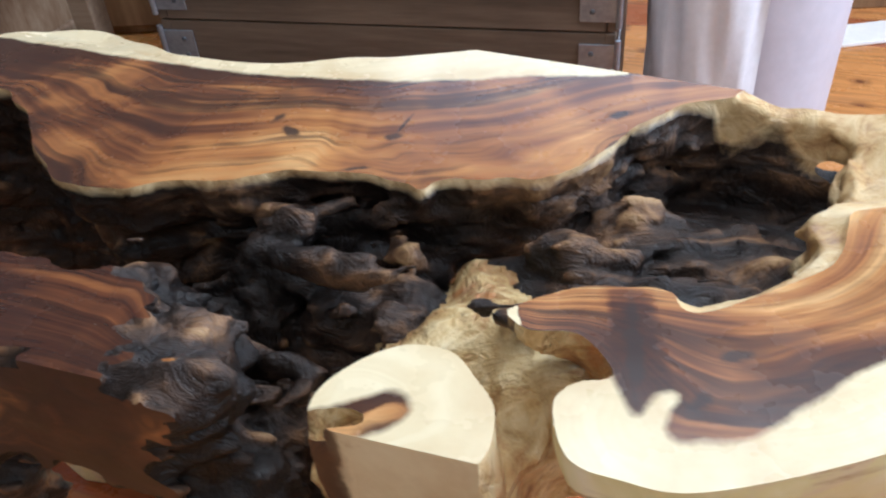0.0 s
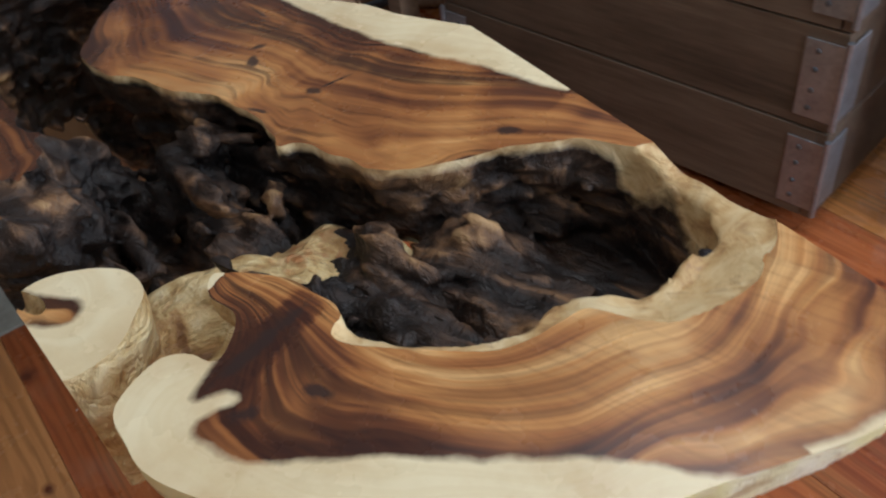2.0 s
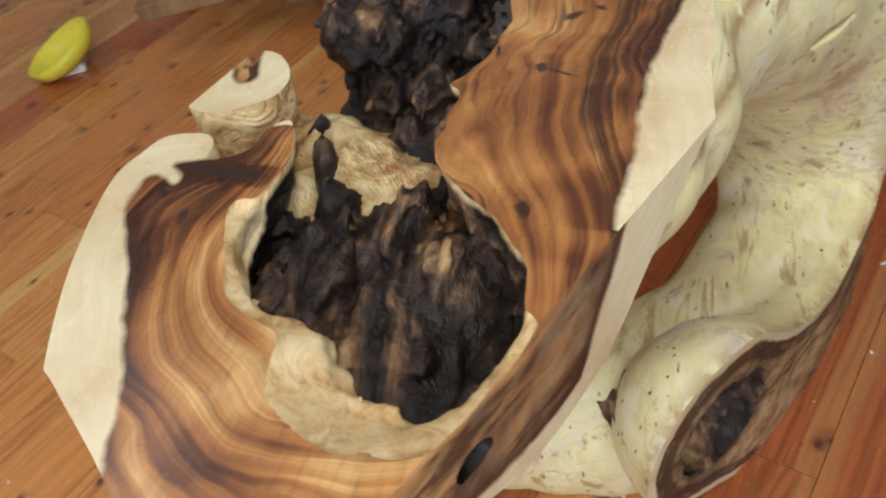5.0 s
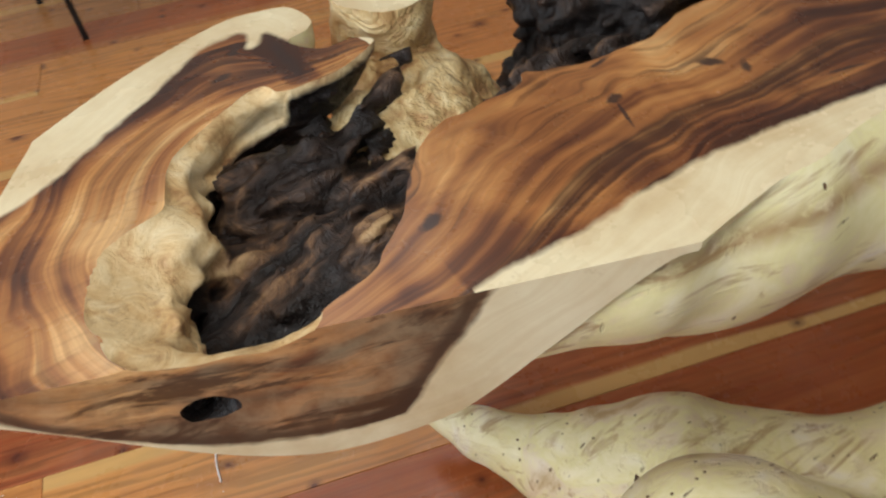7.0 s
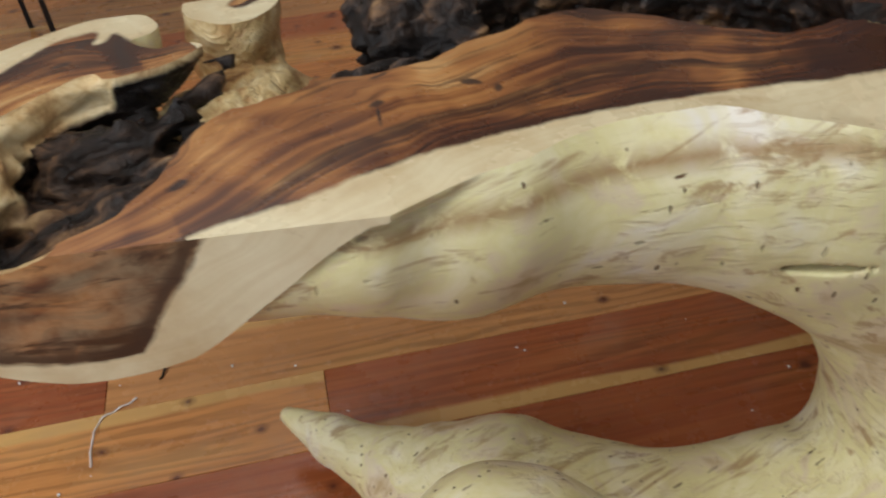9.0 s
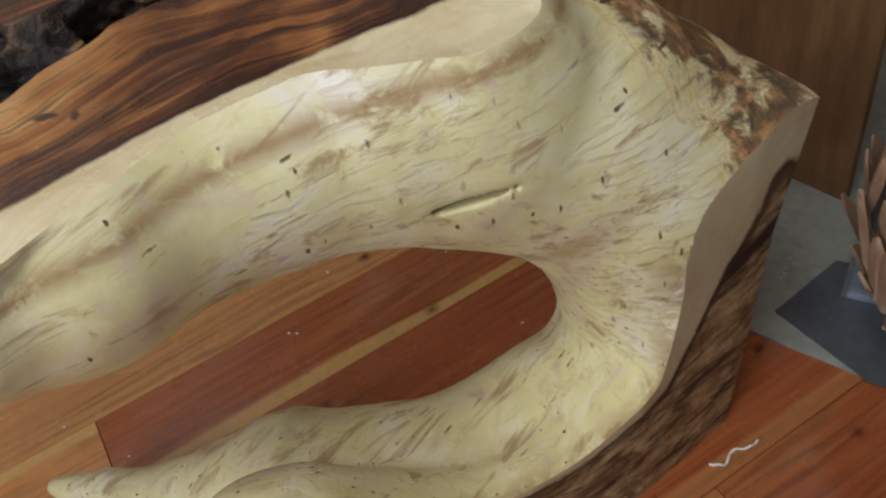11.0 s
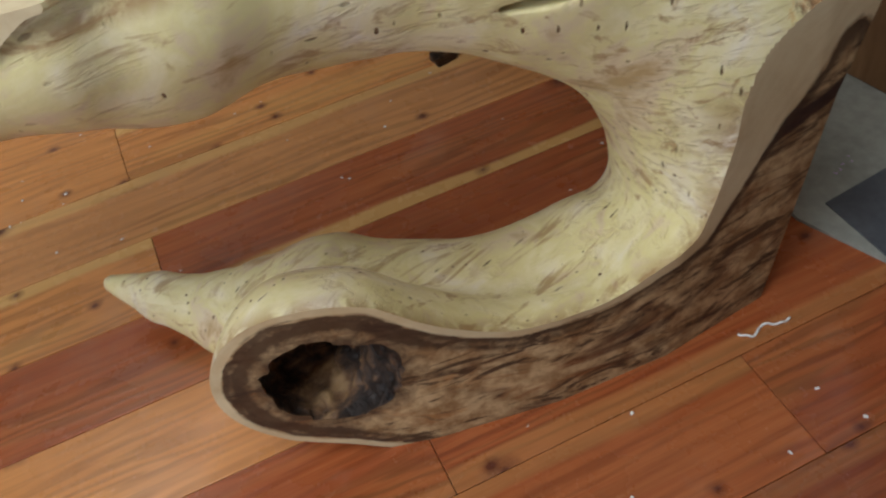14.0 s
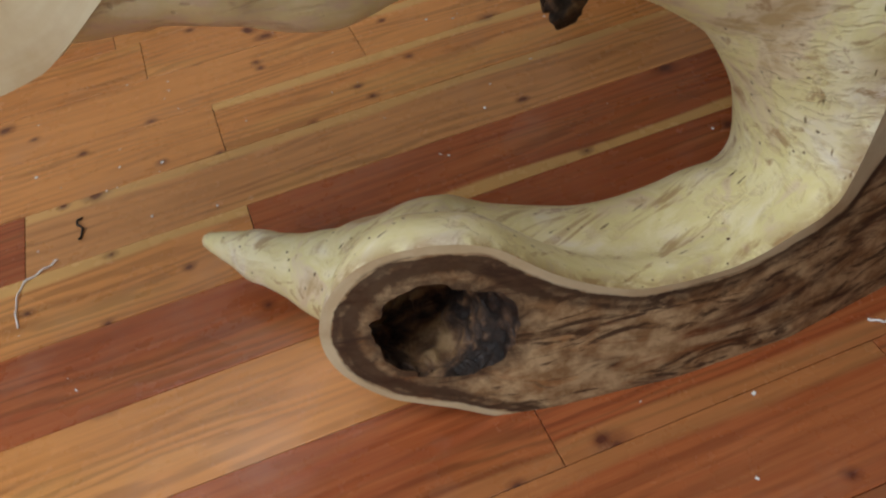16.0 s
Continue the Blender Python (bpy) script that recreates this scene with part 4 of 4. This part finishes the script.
def room():
    x0, x1, y0, y1, h = ROOM
    floor = part("floor", box(x1 - x0 + 0.2, y1 - y0 + 0.2, 0.1, pose((x0 + x1) / 2, (y0 + y1) / 2, -0.056)), GAP)
    tagged(floor, "varnished red-brown fir board floor, scuffed and littered with threads", "floor", kind="structure")
    for name, bm in (("wall_west", box(0.1, y1 - y0 + 0.2, h, pose(x0 - 0.05, (y0 + y1) / 2, h / 2))), 
                     ("wall_south", box(x1 - x0, 0.1, h, pose((x0 + x1) / 2, y0 - 0.05, h / 2)))):
        tagged(part(name, bm, PLASTER), "plain plastered workshop wall", "wall", kind="structure")
    bm = bmesh.new()
    for sx, sz, cx, cz in ((1.9, h, x0 + 0.95, h / 2), (x1 - 2.1, h, (x1 + 2.1) / 2, h / 2), (2.4, 1.1, 0.9, 0.55), (2.4, h - 2.4, 0.9, (h + 2.4) / 2)):
        box(sx, 0.1, sz, pose(cx, y1 + 0.05, cz), 0, bm)
    tagged(part("wall_north", bm, PLASTER), "plain plastered workshop wall with a window opening", "wall", kind="structure")
    bm = bmesh.new()
    for sy, sz, cy, cz in ((2.5, h, y0 + 1.25, h / 2), (y1 - 1.6, h, (y1 + 1.6) / 2, h / 2), (1.7, 1.15, 0.75, 0.575), (1.7, h - 2.35, 0.75, (h + 2.35) / 2)):
        box(0.1, sy, sz, pose(x1 + 0.05, cy, cz), 0, bm)
    tagged(part("wall_east", bm, PLASTER), "plain plastered workshop wall with a window opening", "wall", kind="structure")
    tagged(part("ceiling", box(x1 - x0 + 0.2, y1 - y0 + 0.2, 0.1, pose((x0 + x1) / 2, (y0 + y1) / 2, h + 0.05)), PLASTER), "pale plain ceiling", "ceiling", kind="structure")
    return floor


FLOOR = room()


# ---- crate of stacked wooden collars behind the table ----
def collar_crate():
    """Boards joined by galvanised corner hinges, on a low pallet."""
    crate = thing("collar_crate", "dark grimy pine crate of stacked collars with galvanised corner hinges", "crate", pose(0.455, 1.51, 0, 0, 0, -10.2))
    wide, deep, high, gap = 0.95, 0.62, 0.195, 0.05
    part("pallet_board", box(wide - 0.08, deep - 0.1, 0.02, pose(-wide / 2, deep / 2, 0.038), 0.003), CRATE_PINE, crate)
    for x in (-0.09, -wide / 2, -wide + 0.09):
        part("pallet_block", box(0.09, deep - 0.12, 0.027, pose(x, deep / 2 + 0.02, 0.0135), 0.003), CRATE_PINE, crate)
    rng = random.Random(3)
    for k in range(4):
        z = gap + high * (k + 0.5)
        for y, name in ((0.01, "front_board"), (deep - 0.01, "back_board")):
            part(name, box(wide - 0.044, 0.02, high - 0.004, pose(-wide / 2, y + rng.uniform(-0.002, 0.002), z), 0.002), CRATE_PINE, crate)
        for x in (-0.011, -wide + 0.011):
            part("side_board", box(0.02, deep, high - 0.004, pose(x + rng.uniform(-0.002, 0.002), deep / 2, z), 0.002), CRATE_PINE, crate)
        for x, s in ((0.002, -1), (-wide - 0.002, 1)):
            hinge = part("corner_hinge", box(0.003, 0.075, 0.15, pose(x, 0.034, z), 0.001), STEEL, crate, "galvanised corner hinge")
            plate = box(0.075, 0.003, 0.15, pose(x + s * 0.036, -0.0025, z), 0.001)
            part("hinge_plate", plate, STEEL, hinge)
            part("hinge_pin", tube([(x, -0.004, z - 0.085), (x, -0.004, z + 0.085)], 0.006, 10), STEEL, hinge)
            for dz in (-0.055, -0.02, 0.02, 0.055):
                part("rivet", lathe([(0.0055, 0.0), (0.005, 0.0015), (0.0001, 0.0025)], 10), SHEET, hinge).matrix_world = pose(x + s * 0.05, -0.004, z + dz, 90)
    return crate


collar_crate()


# ---- milky drum beside the crate ----
def plastic_drum():
    drum = thing("plastic_drum", "milky translucent plastic drum with bluish scuffs, standing on the floor", "drum", pose(0.775, 1.765, 0))
    rng = random.Random(8)
    bm = lathe([(0.172, 0.0), (0.180, 0.006), (0.183, 0.02), (0.186, 0.2), (0.190, 0.5), (0.192, 0.74), (0.198, 0.745), (0.199, 0.77), (0.192, 0.775), (0.184, 0.77), (0.182, 0.03), (0.001, 0.025)], 64)
    part("body", bm, HDPE, drum, smooth=True)
    bm = lathe([(0.196, 0.765), (0.204, 0.768), (0.204, 0.80), (0.198, 0.806), (0.001, 0.808)], 64)
    part("lid", bm, HDPE, drum, smooth=True)
    # loose film hanging down one side
    bm = bmesh.new()
    grid = {}
    for i in range(26):
        for j in range(14):
            a = radians(176 + i * 3.4)
            r = 0.200 + 0.006 * math.sin(i * 1.1 + j * 0.5) + 0.004 * math.sin(i * 2.3) + 0.075 * max(0, math.sin(i * 0.125)) * (0.55 + 0.45 * j / 13)
            grid[i, j] = bm.verts.new((r * math.cos(a), r * math.sin(a), 0.06 + 0.04 * math.sin(i * 0.6) + j * 0.05))
    for i in range(25):
        for j in range(13):
            bm.faces.new((grid[i, j], grid[i + 1, j], grid[i + 1, j + 1], grid[i, j + 1]))
    part("film", bm, FILM, drum, "crumpled clear plastic film", True)
    return drum


plastic_drum()


# ---- slotted steel rack with a plywood panel ----
def slotted_post(m, height):
    """A heavy rack upright of two perforated legs with a folded rib between their rows of holes."""
    post = thing("slotted_post", "grey perforated steel rack upright on grey concrete", "rack post", m, group="rack posts")
    wide, t, pitch, hole = 0.112, 0.002, 0.040, 0.020
    for turn, name in ((0, "front_leg"), (90, "side_leg")):
        bm = bmesh.new()
        for x0, x1 in ((0.0, 0.018), (0.038, 0.074), (0.094, wide)):
            box(x1 - x0, t, height, pose((x0 + x1) / 2, 0, height / 2), 0, bm)
        box(0.010, 0.005, height, pose(0.056, -0.003, height / 2), 0.0015, bm)
        for k in range(int(height / pitch)):
            z = 0.012 + k * pitch
            for x in (0.028, 0.084):
                box(hole + 0.0004, t, pitch - hole, pose(x, 0, z), 0, bm)
                box(0.009, t, 0.009, pose(x, 0, z + pitch / 2 - 0.006), 0, bm)
        bm.transform(pose(0, 0, 0, 0, 0, turn))
        part(name, bm, STEEL, post)
    part("base_plate", box(0.13, 0.13, 0.004, pose(0.055, 0.055, 0.002)), STEEL, post)
    return post


slotted_post(pose(-0.79, 1.145, 0.006, 0, 0, 102), 1.7)
slotted_post(pose(-1.075, 0.245, 0.006, 0, 0, 70), 1.7)
slotted_post(pose(-1.42, 1.30, 0.006, 0, 0, 102), 1.7)


def stand(name, label, category, size, m, material, group=""):
    """A board that stands or leans on its lower edge."""
    ob = part(name, box(*size, pose(0, 0, size[2] / 2), 0.003), material)
    ob.matrix_world = m
    return tagged(ob, label, category, group)


stand("plywood_panel", "dark brown stained plywood panel standing on concrete behind the rack", "panel", (0.018, 0.80, 1.3), pose(-1.06, 0.66, 0.006, 0, 0, -8), PLY)
stand("plank", "brown sawn plank leaning against the rack", "plank", (0.10, 0.03, 1.5), pose(-0.975, 0.005, 0.004, -4, -13, 20), PINE_DARK, "leaning planks")
stand("plank", "brown sawn plank leaning against the rack", "plank", (0.22, 0.035, 1.5), pose(-1.00, 0.075, 0.004, -3, -13, 14), PINE_DARK, "leaning planks")
stand("plank", "pale brown chipped board leaning against the wall", "plank", (0.25, 0.022, 1.2), pose(-1.05, -0.20, 0.004, -3, -20, 30), PINE_DARK, "leaning planks")
stand("timber_post", "weathered brown timber post beside the crate", "post", (0.05, 0.06, 1.3), pose(-0.66, 1.745, 0.0, 0, 0, -10), PALLET)


def lumber(m, seed, count, label):
    """A heap of sawn offcuts, each a thing of its own."""
    rng = random.Random(seed)
    for k in range(count):
        size = (rng.uniform(0.35, 0.8), rng.uniform(0.06, 0.14), rng.uniform(0.02, 0.05))
        ob = part("offcut", box(*size, None, 0.004), rng.choice((PINE, PINE_DARK, PALLET)))
        ob.matrix_world = m @ pose(rng.uniform(-0.12, 0.12), rng.uniform(-0.25, 0.25), 0.04 + 0.045 * k, rng.uniform(-6, 6), rng.uniform(-5, 5), 90 + rng.uniform(-25, 25))
        tagged(ob, label, "wood", "stacked offcuts")


lumber(pose(-1.30, 0.10, 0.0), 4, 9, "rough sawn brown offcut stacked on the rack floor")
lumber(pose(-1.55, -0.75, 0.0), 9, 10, "rough sawn pale offcut stacked by the wall")
lumber(pose(-1.35, -0.38, 0.0, 0, 0, 30), 12, 5, "mossy grey-brown offcut stacked by the wall")


# ---- bowl of driftwood splinters ----
def driftwood_bowl():
    bowl = thing("driftwood_bowl", "round bowl built of overlapping driftwood splinters on the floor", "bowl", pose(-0.83, 1.385, 0.009) @ Matrix.Diagonal((1.22, 1.22, 0.95, 1)))
    rng = random.Random(21)
    part("shell", lathe([(0.02, 0.004), (0.09, 0.006), (0.15, 0.05), (0.172, 0.10), (0.160, 0.105), (0.14, 0.06), (0.08, 0.03), (0.02, 0.025)], 40), SPECKLED, bowl, "pale speckled wooden shell", True)
    for ring, (z, r, lean, n, size) in enumerate(((0.055, 0.150, 52, 20, 0.11), (0.12, 0.190, 28, 24, 0.13), (0.19, 0.205, 12, 26, 0.15), (0.25, 0.200, 2, 22, 0.15), (0.10, 0.155, 24, 22, 0.16), (0.20, 0.180, 8, 24, 0.16))):
        for k in range(n):
            a = 2 * math.pi * (k + rng.random() * 0.6 + 0.5 * ring) / n
            long, wide, thick = size * rng.uniform(0.8, 1.35), rng.uniform(0.028, 0.05), rng.uniform(0.008, 0.014)
            bm = bmesh.new()
            rows = []
            for s, w in ((-0.5, 0.45), (-0.2, 0.95), (0.15, 1.0), (0.38, 0.6), (0.5, 0.12)):
                off = rng.uniform(-0.006, 0.006)
                rows.append([bm.verts.new((x * wide * w * 0.5 + off, y * thick * (0.5 + 0.5 * w) * 0.5, s * long)) for x, y in ((-1, -0.4), (-0.4, 1), (0.5, 0.9), (1, -0.3))])
            for p, q in zip(rows, rows[1:]):
                for i in range(4):
                    bm.faces.new((p[i], p[(i + 1) % 4], q[(i + 1) % 4], q[i]))
            bm.faces.new(rows[0][::-1])
            bm.faces.new(rows[-1])
            ob = part("splinter", bm, DRIFT, bowl)
            ob.matrix_local = pose(r * math.cos(a), r * math.sin(a), z + long * 0.22, 0, 0, math.degrees(a) - 90) @ pose(0, 0, 0, -lean + rng.uniform(-8, 8), rng.uniform(-14, 14), rng.uniform(-14, 14))
    return bowl


driftwood_bowl()


def wooden_hoop():
    """A bent wooden hoop that leans behind the crate."""
    pts = [(0.26 * math.cos(a), 0, 0.26 + 0.26 * math.sin(a)) for a in [2 * math.pi * k / 40 for k in range(41)]]
    ob = part("wooden_hoop", tube(pts, 0.022, 10), DRIFT, None, "", True)
    ob.matrix_world = pose(-0.80, 2.02, 0.02, -12, 0, 20)
    tagged(ob, "grey bent wooden hoop leaning beside the crate", "hoop")


wooden_hoop()


def wooden_tub():
    tub = thing("wooden_tub", "round grey weathered wooden tub beside the crate", "tub", pose(-1.02, 1.93, 0.006))
    part("tub_wall", lathe([(0.19, 0.0), (0.205, 0.01), (0.235, 0.20), (0.245, 0.345), (0.238, 0.352), (0.222, 0.345), (0.205, 0.05), (0.001, 0.04)], 48), DRIFT, tub, smooth=True)
    for z, r in ((0.09, 0.2195), (0.27, 0.2425)):
        part("hoop", lathe([(r, z - 0.014), (r + 0.004, z - 0.013), (r + 0.005, z + 0.013), (r, z + 0.014)], 48), SHEET, tub, "dull steel hoop", True)
    return tub


wooden_tub()


def dark_backing():
    # added as a dark background for the corner; its cupboard form is made up
    cupboard = thing("cupboard", "dark brown stained cupboard standing behind the crate", "cupboard", pose(-1.25, 2.62, 0.006))
    part("carcass", box(1.7, 0.45, 1.2, pose(0, 0.2, 0.6), 0.004), PLY, cupboard)
    for x in (-0.425, 0.425):
        part("door", box(0.84, 0.02, 1.14, pose(x, -0.035, 0.60), 0.004), PLY, cupboard)
    return cupboard


dark_backing()


# ---- black metal bench frame and a yellow tray across the floor ----
def metal_bench():
    bench = thing("metal_bench", "low bench with thin black metal legs on the board floor", "bench", pose(0.0, -1.37, 0))
    for x, y, lean in ((0.258, -0.02, 2.5), (-0.262, 0.035, 2.5), (0.30, -0.36, 2.5), (-0.24, -0.33, 2.5)):
        part("leg", tube([(x, y, 0.0), (x + 0.012, y, 0.44)], 0.011, 4, square=True), BLACK, bench)
    part("seat", box(0.66, 0.46, 0.03, pose(0.02, -0.17, 0.455), 0.006), BLACK, bench)
    return bench


metal_bench()


def yellow_tray():
    bm = lathe([(0.001, 0.004), (0.08, 0.004), (0.10, 0.02), (0.112, 0.055), (0.118, 0.056), (0.106, 0.016), (0.082, 0.0), (0.001, 0.0)], 40)
    ob = part("yellow_tray", bm, YELLOW, None, "", True)
    ob.matrix_world = pose(-0.98, -1.06, 0.03, 24, 0, 30)
    tagged(ob, "bright yellow round plastic lid tilted on the floor", "lid")
    ob = part("plastic_block", box(0.09, 0.07, 0.03, pose(0, 0, 0.015), 0.004), PAPER)
    ob.matrix_world = pose(-0.98, -1.06, 0.0, 0, 0, 30)
    tagged(ob, "small white block under the yellow lid", "block")


yellow_tray()


# ---- slab, sheet and litter on the floor ----
def outline_slab(name, corners, z0, z1, material):
    bm = bmesh.new()
    lo, hi = ([bm.verts.new((x, y, z)) for x, y in corners] for z in (z0, z1))
    bm.faces.new(lo[::-1])
    bm.faces.new(hi)
    for i in range(len(corners)):
        j = (i + 1) % len(corners)
        bm.faces.new((lo[i], lo[j], hi[j], hi[i]))
    return part(name, bm, material)


tagged(outline_slab("pavement", ((-0.655, 1.34), (-0.64, 1.05), (-0.72, 0.80), (-0.90, 0.30), (-1.03, 0.0), (-1.45, -0.35), (-2.19, -0.4), (-2.19, 2.2), (-0.86, 1.9)), 0.0, 0.006, CONCRETE),
       "grey painted concrete strip beside the boards", "pavement", kind="structure")
tagged(outline_slab("metal_sheet", ((-0.655, 1.33), (-0.64, 1.235), (-0.695, 1.065), (-0.85, 1.10), (-0.92, 1.33)), 0.0065, 0.009, SHEET), "thin dull grey metal sheet lying on concrete", "sheet")


def thread(name, points, radius, material, label):
    curve = spline([p[:2] for p in points], 6, closed=False)
    bm = tube([(x, y, 0.0024 + 0.002 * math.sin(5 * i)) for i, (x, y) in enumerate(curve)], radius, 5)
    tagged(part(name, bm, material, None, "", True), label, "thread", "threads on the floor")


thread("thread", ((0.545, 0.215), (0.532, 0.165), (0.507, 0.122), (0.470, 0.113), (0.437, 0.107)), 0.0016, PAPER, "white bent thread lying on the floorboards")
thread("thread", ((-0.388, 1.112), (-0.40, 1.13), (-0.425, 1.128), (-0.445, 1.145), (-0.462, 1.15)), 0.0020, PAPER, "frayed white thread lying on the floorboards")
thread("thread", ((-0.70, 1.262), (-0.690, 1.30), (-0.675, 1.345)), 0.0013, PAPER, "fine white thread lying on the floorboards")
thread("thread", ((-0.76, 1.03), (-0.775, 1.045), (-0.79, 1.035), (-0.81, 1.045), (-0.82, 1.032)), 0.0030, PINK, "tangled lilac thread lying on concrete")
thread("thread", ((-0.645, 1.270), (-0.632, 1.284), (-0.604, 1.297), (-0.617, 1.315), (-0.600, 1.330), (-0.606, 1.352)), 0.0016, PINK, "crinkled pink thread lying on the floorboards")
thread("thread", ((0.362, 0.028), (0.376, 0.040), (0.372, 0.062), (0.388, 0.085)), 0.0022, BLACK, "small bent black wire lying on the floorboards")


def litter():
    """Splinters and paper specks strewn over the boards."""
    rng = random.Random(17)
    bm = bmesh.new()
    for _ in range(170):
        x, y = rng.uniform(-1.0, 1.0), rng.uniform(-0.7, 1.55)
        s = rng.uniform(0.002, 0.0065)
        box(s, s * rng.uniform(0.3, 0.9), 0.001, pose(x, y, 0.0012, rng.uniform(-8, 8), rng.uniform(-8, 8), rng.uniform(0, 180)), 0, bm)
    tagged(part("litter", bm, PAPER), "pale wood chips and paper specks strewn on the boards", "litter", kind="stuff")


litter()
stand("paper_sheet", "crumpled white paper scrap on the floor", "paper", (0.30, 0.12, 0.012), pose(1.33, 2.36, 0.0, 0, 0, 8), PAPER)
stand("dark_panel", "dark speckled board leaning against the wall", "panel", (1.1, 0.03, 1.2), pose(1.65, 2.55, 0.0, -6, 0, 0), PLY)


# ---- floorboards ----
def floorboards():
    """Boards 0.175 m wide that run slantwise under the table, each an object of its own."""
    rng = random.Random(5)
    width, turn = 0.178, 162.0
    along = Vector((math.cos(radians(turn)), math.sin(radians(turn)), 0))
    across = Vector((-along.y, along.x, 0))
    x0, x1, y0, y1, _ = ROOM
    made = {}
    looks = {-2: FIR_AMBER, -1: FIR_AMBER, 0: FIR_AMBER, 1: FIR_BROWN, 2: FIR_EDGED, 3: FIR_RED, 4: FIR_AMBER, 5: FIR_RED, 6: FIR_RED, 7: FIR_RED_SHADED, 8: FIR_RED_SHADED, 9: FIR_RED}
    for row in range(-20, 24):
        look_of_row = looks.get(row) or rng.choice((FIR_RED, FIR_AMBER, FIR_BROWN, FIR_AMBER))
        o = Vector((-0.0034, -0.0105, 0)) - across * (row * width)
        # the stretch of this row inside the walls
        s0, s1 = -9.0, 9.0
        for a, d, lo, hi in ((o.x, along.x, x0, x1), (o.y, along.y, y0, y1)):
            p, q = sorted(((lo - a) / d, (hi - a) / d))
            s0, s1 = max(s0, p), min(s1, q)
        s = s0
        first = True
        joint = {1: 0.47, 2: 0.15}.get(row)
        joint = None if joint is None else (joint - o.x) / along.x
        while s < s1 - 0.05:
            length = min(rng.choice((0.6, 1.0, 1.4) if first else (1.2, 1.6, 2.0, 2.6)), round(s1 - s, 3))
            first = False
            if joint is not None and s + 0.1 < joint < s + length + 0.3:
                length = round(joint - s, 3)
            c = o + along * (s + length / 2)
            s += length
            look_of_row = FIR_RED if row in (3, 4) and c.x < 0.1 else looks.get(row, look_of_row)
            if row in (1, 2) and c.x > (0.47, 0.15)[row - 1]:
                look_of_row = (FIR_RED, FIR_AMBER)[row - 1]
            key = (length, look_of_row.name)
            if key not in made:
                bm = box(length - 0.0012, width - 0.0010, 0.02, pose(0, 0, -0.01), 0.0009)
                ob = part("floorboard", bm, look_of_row, FLOOR)
                made[key] = ob.data
            else:
                ob = new("floorboard", made[key])
                ob.parent = FLOOR
            ob.matrix_world = pose(c.x, c.y, rng.uniform(-0.0006, 0.0), 0, 0, turn + (180 if rng.random() < 0.5 or look_of_row is FIR_EDGED else 0))


floorboards()
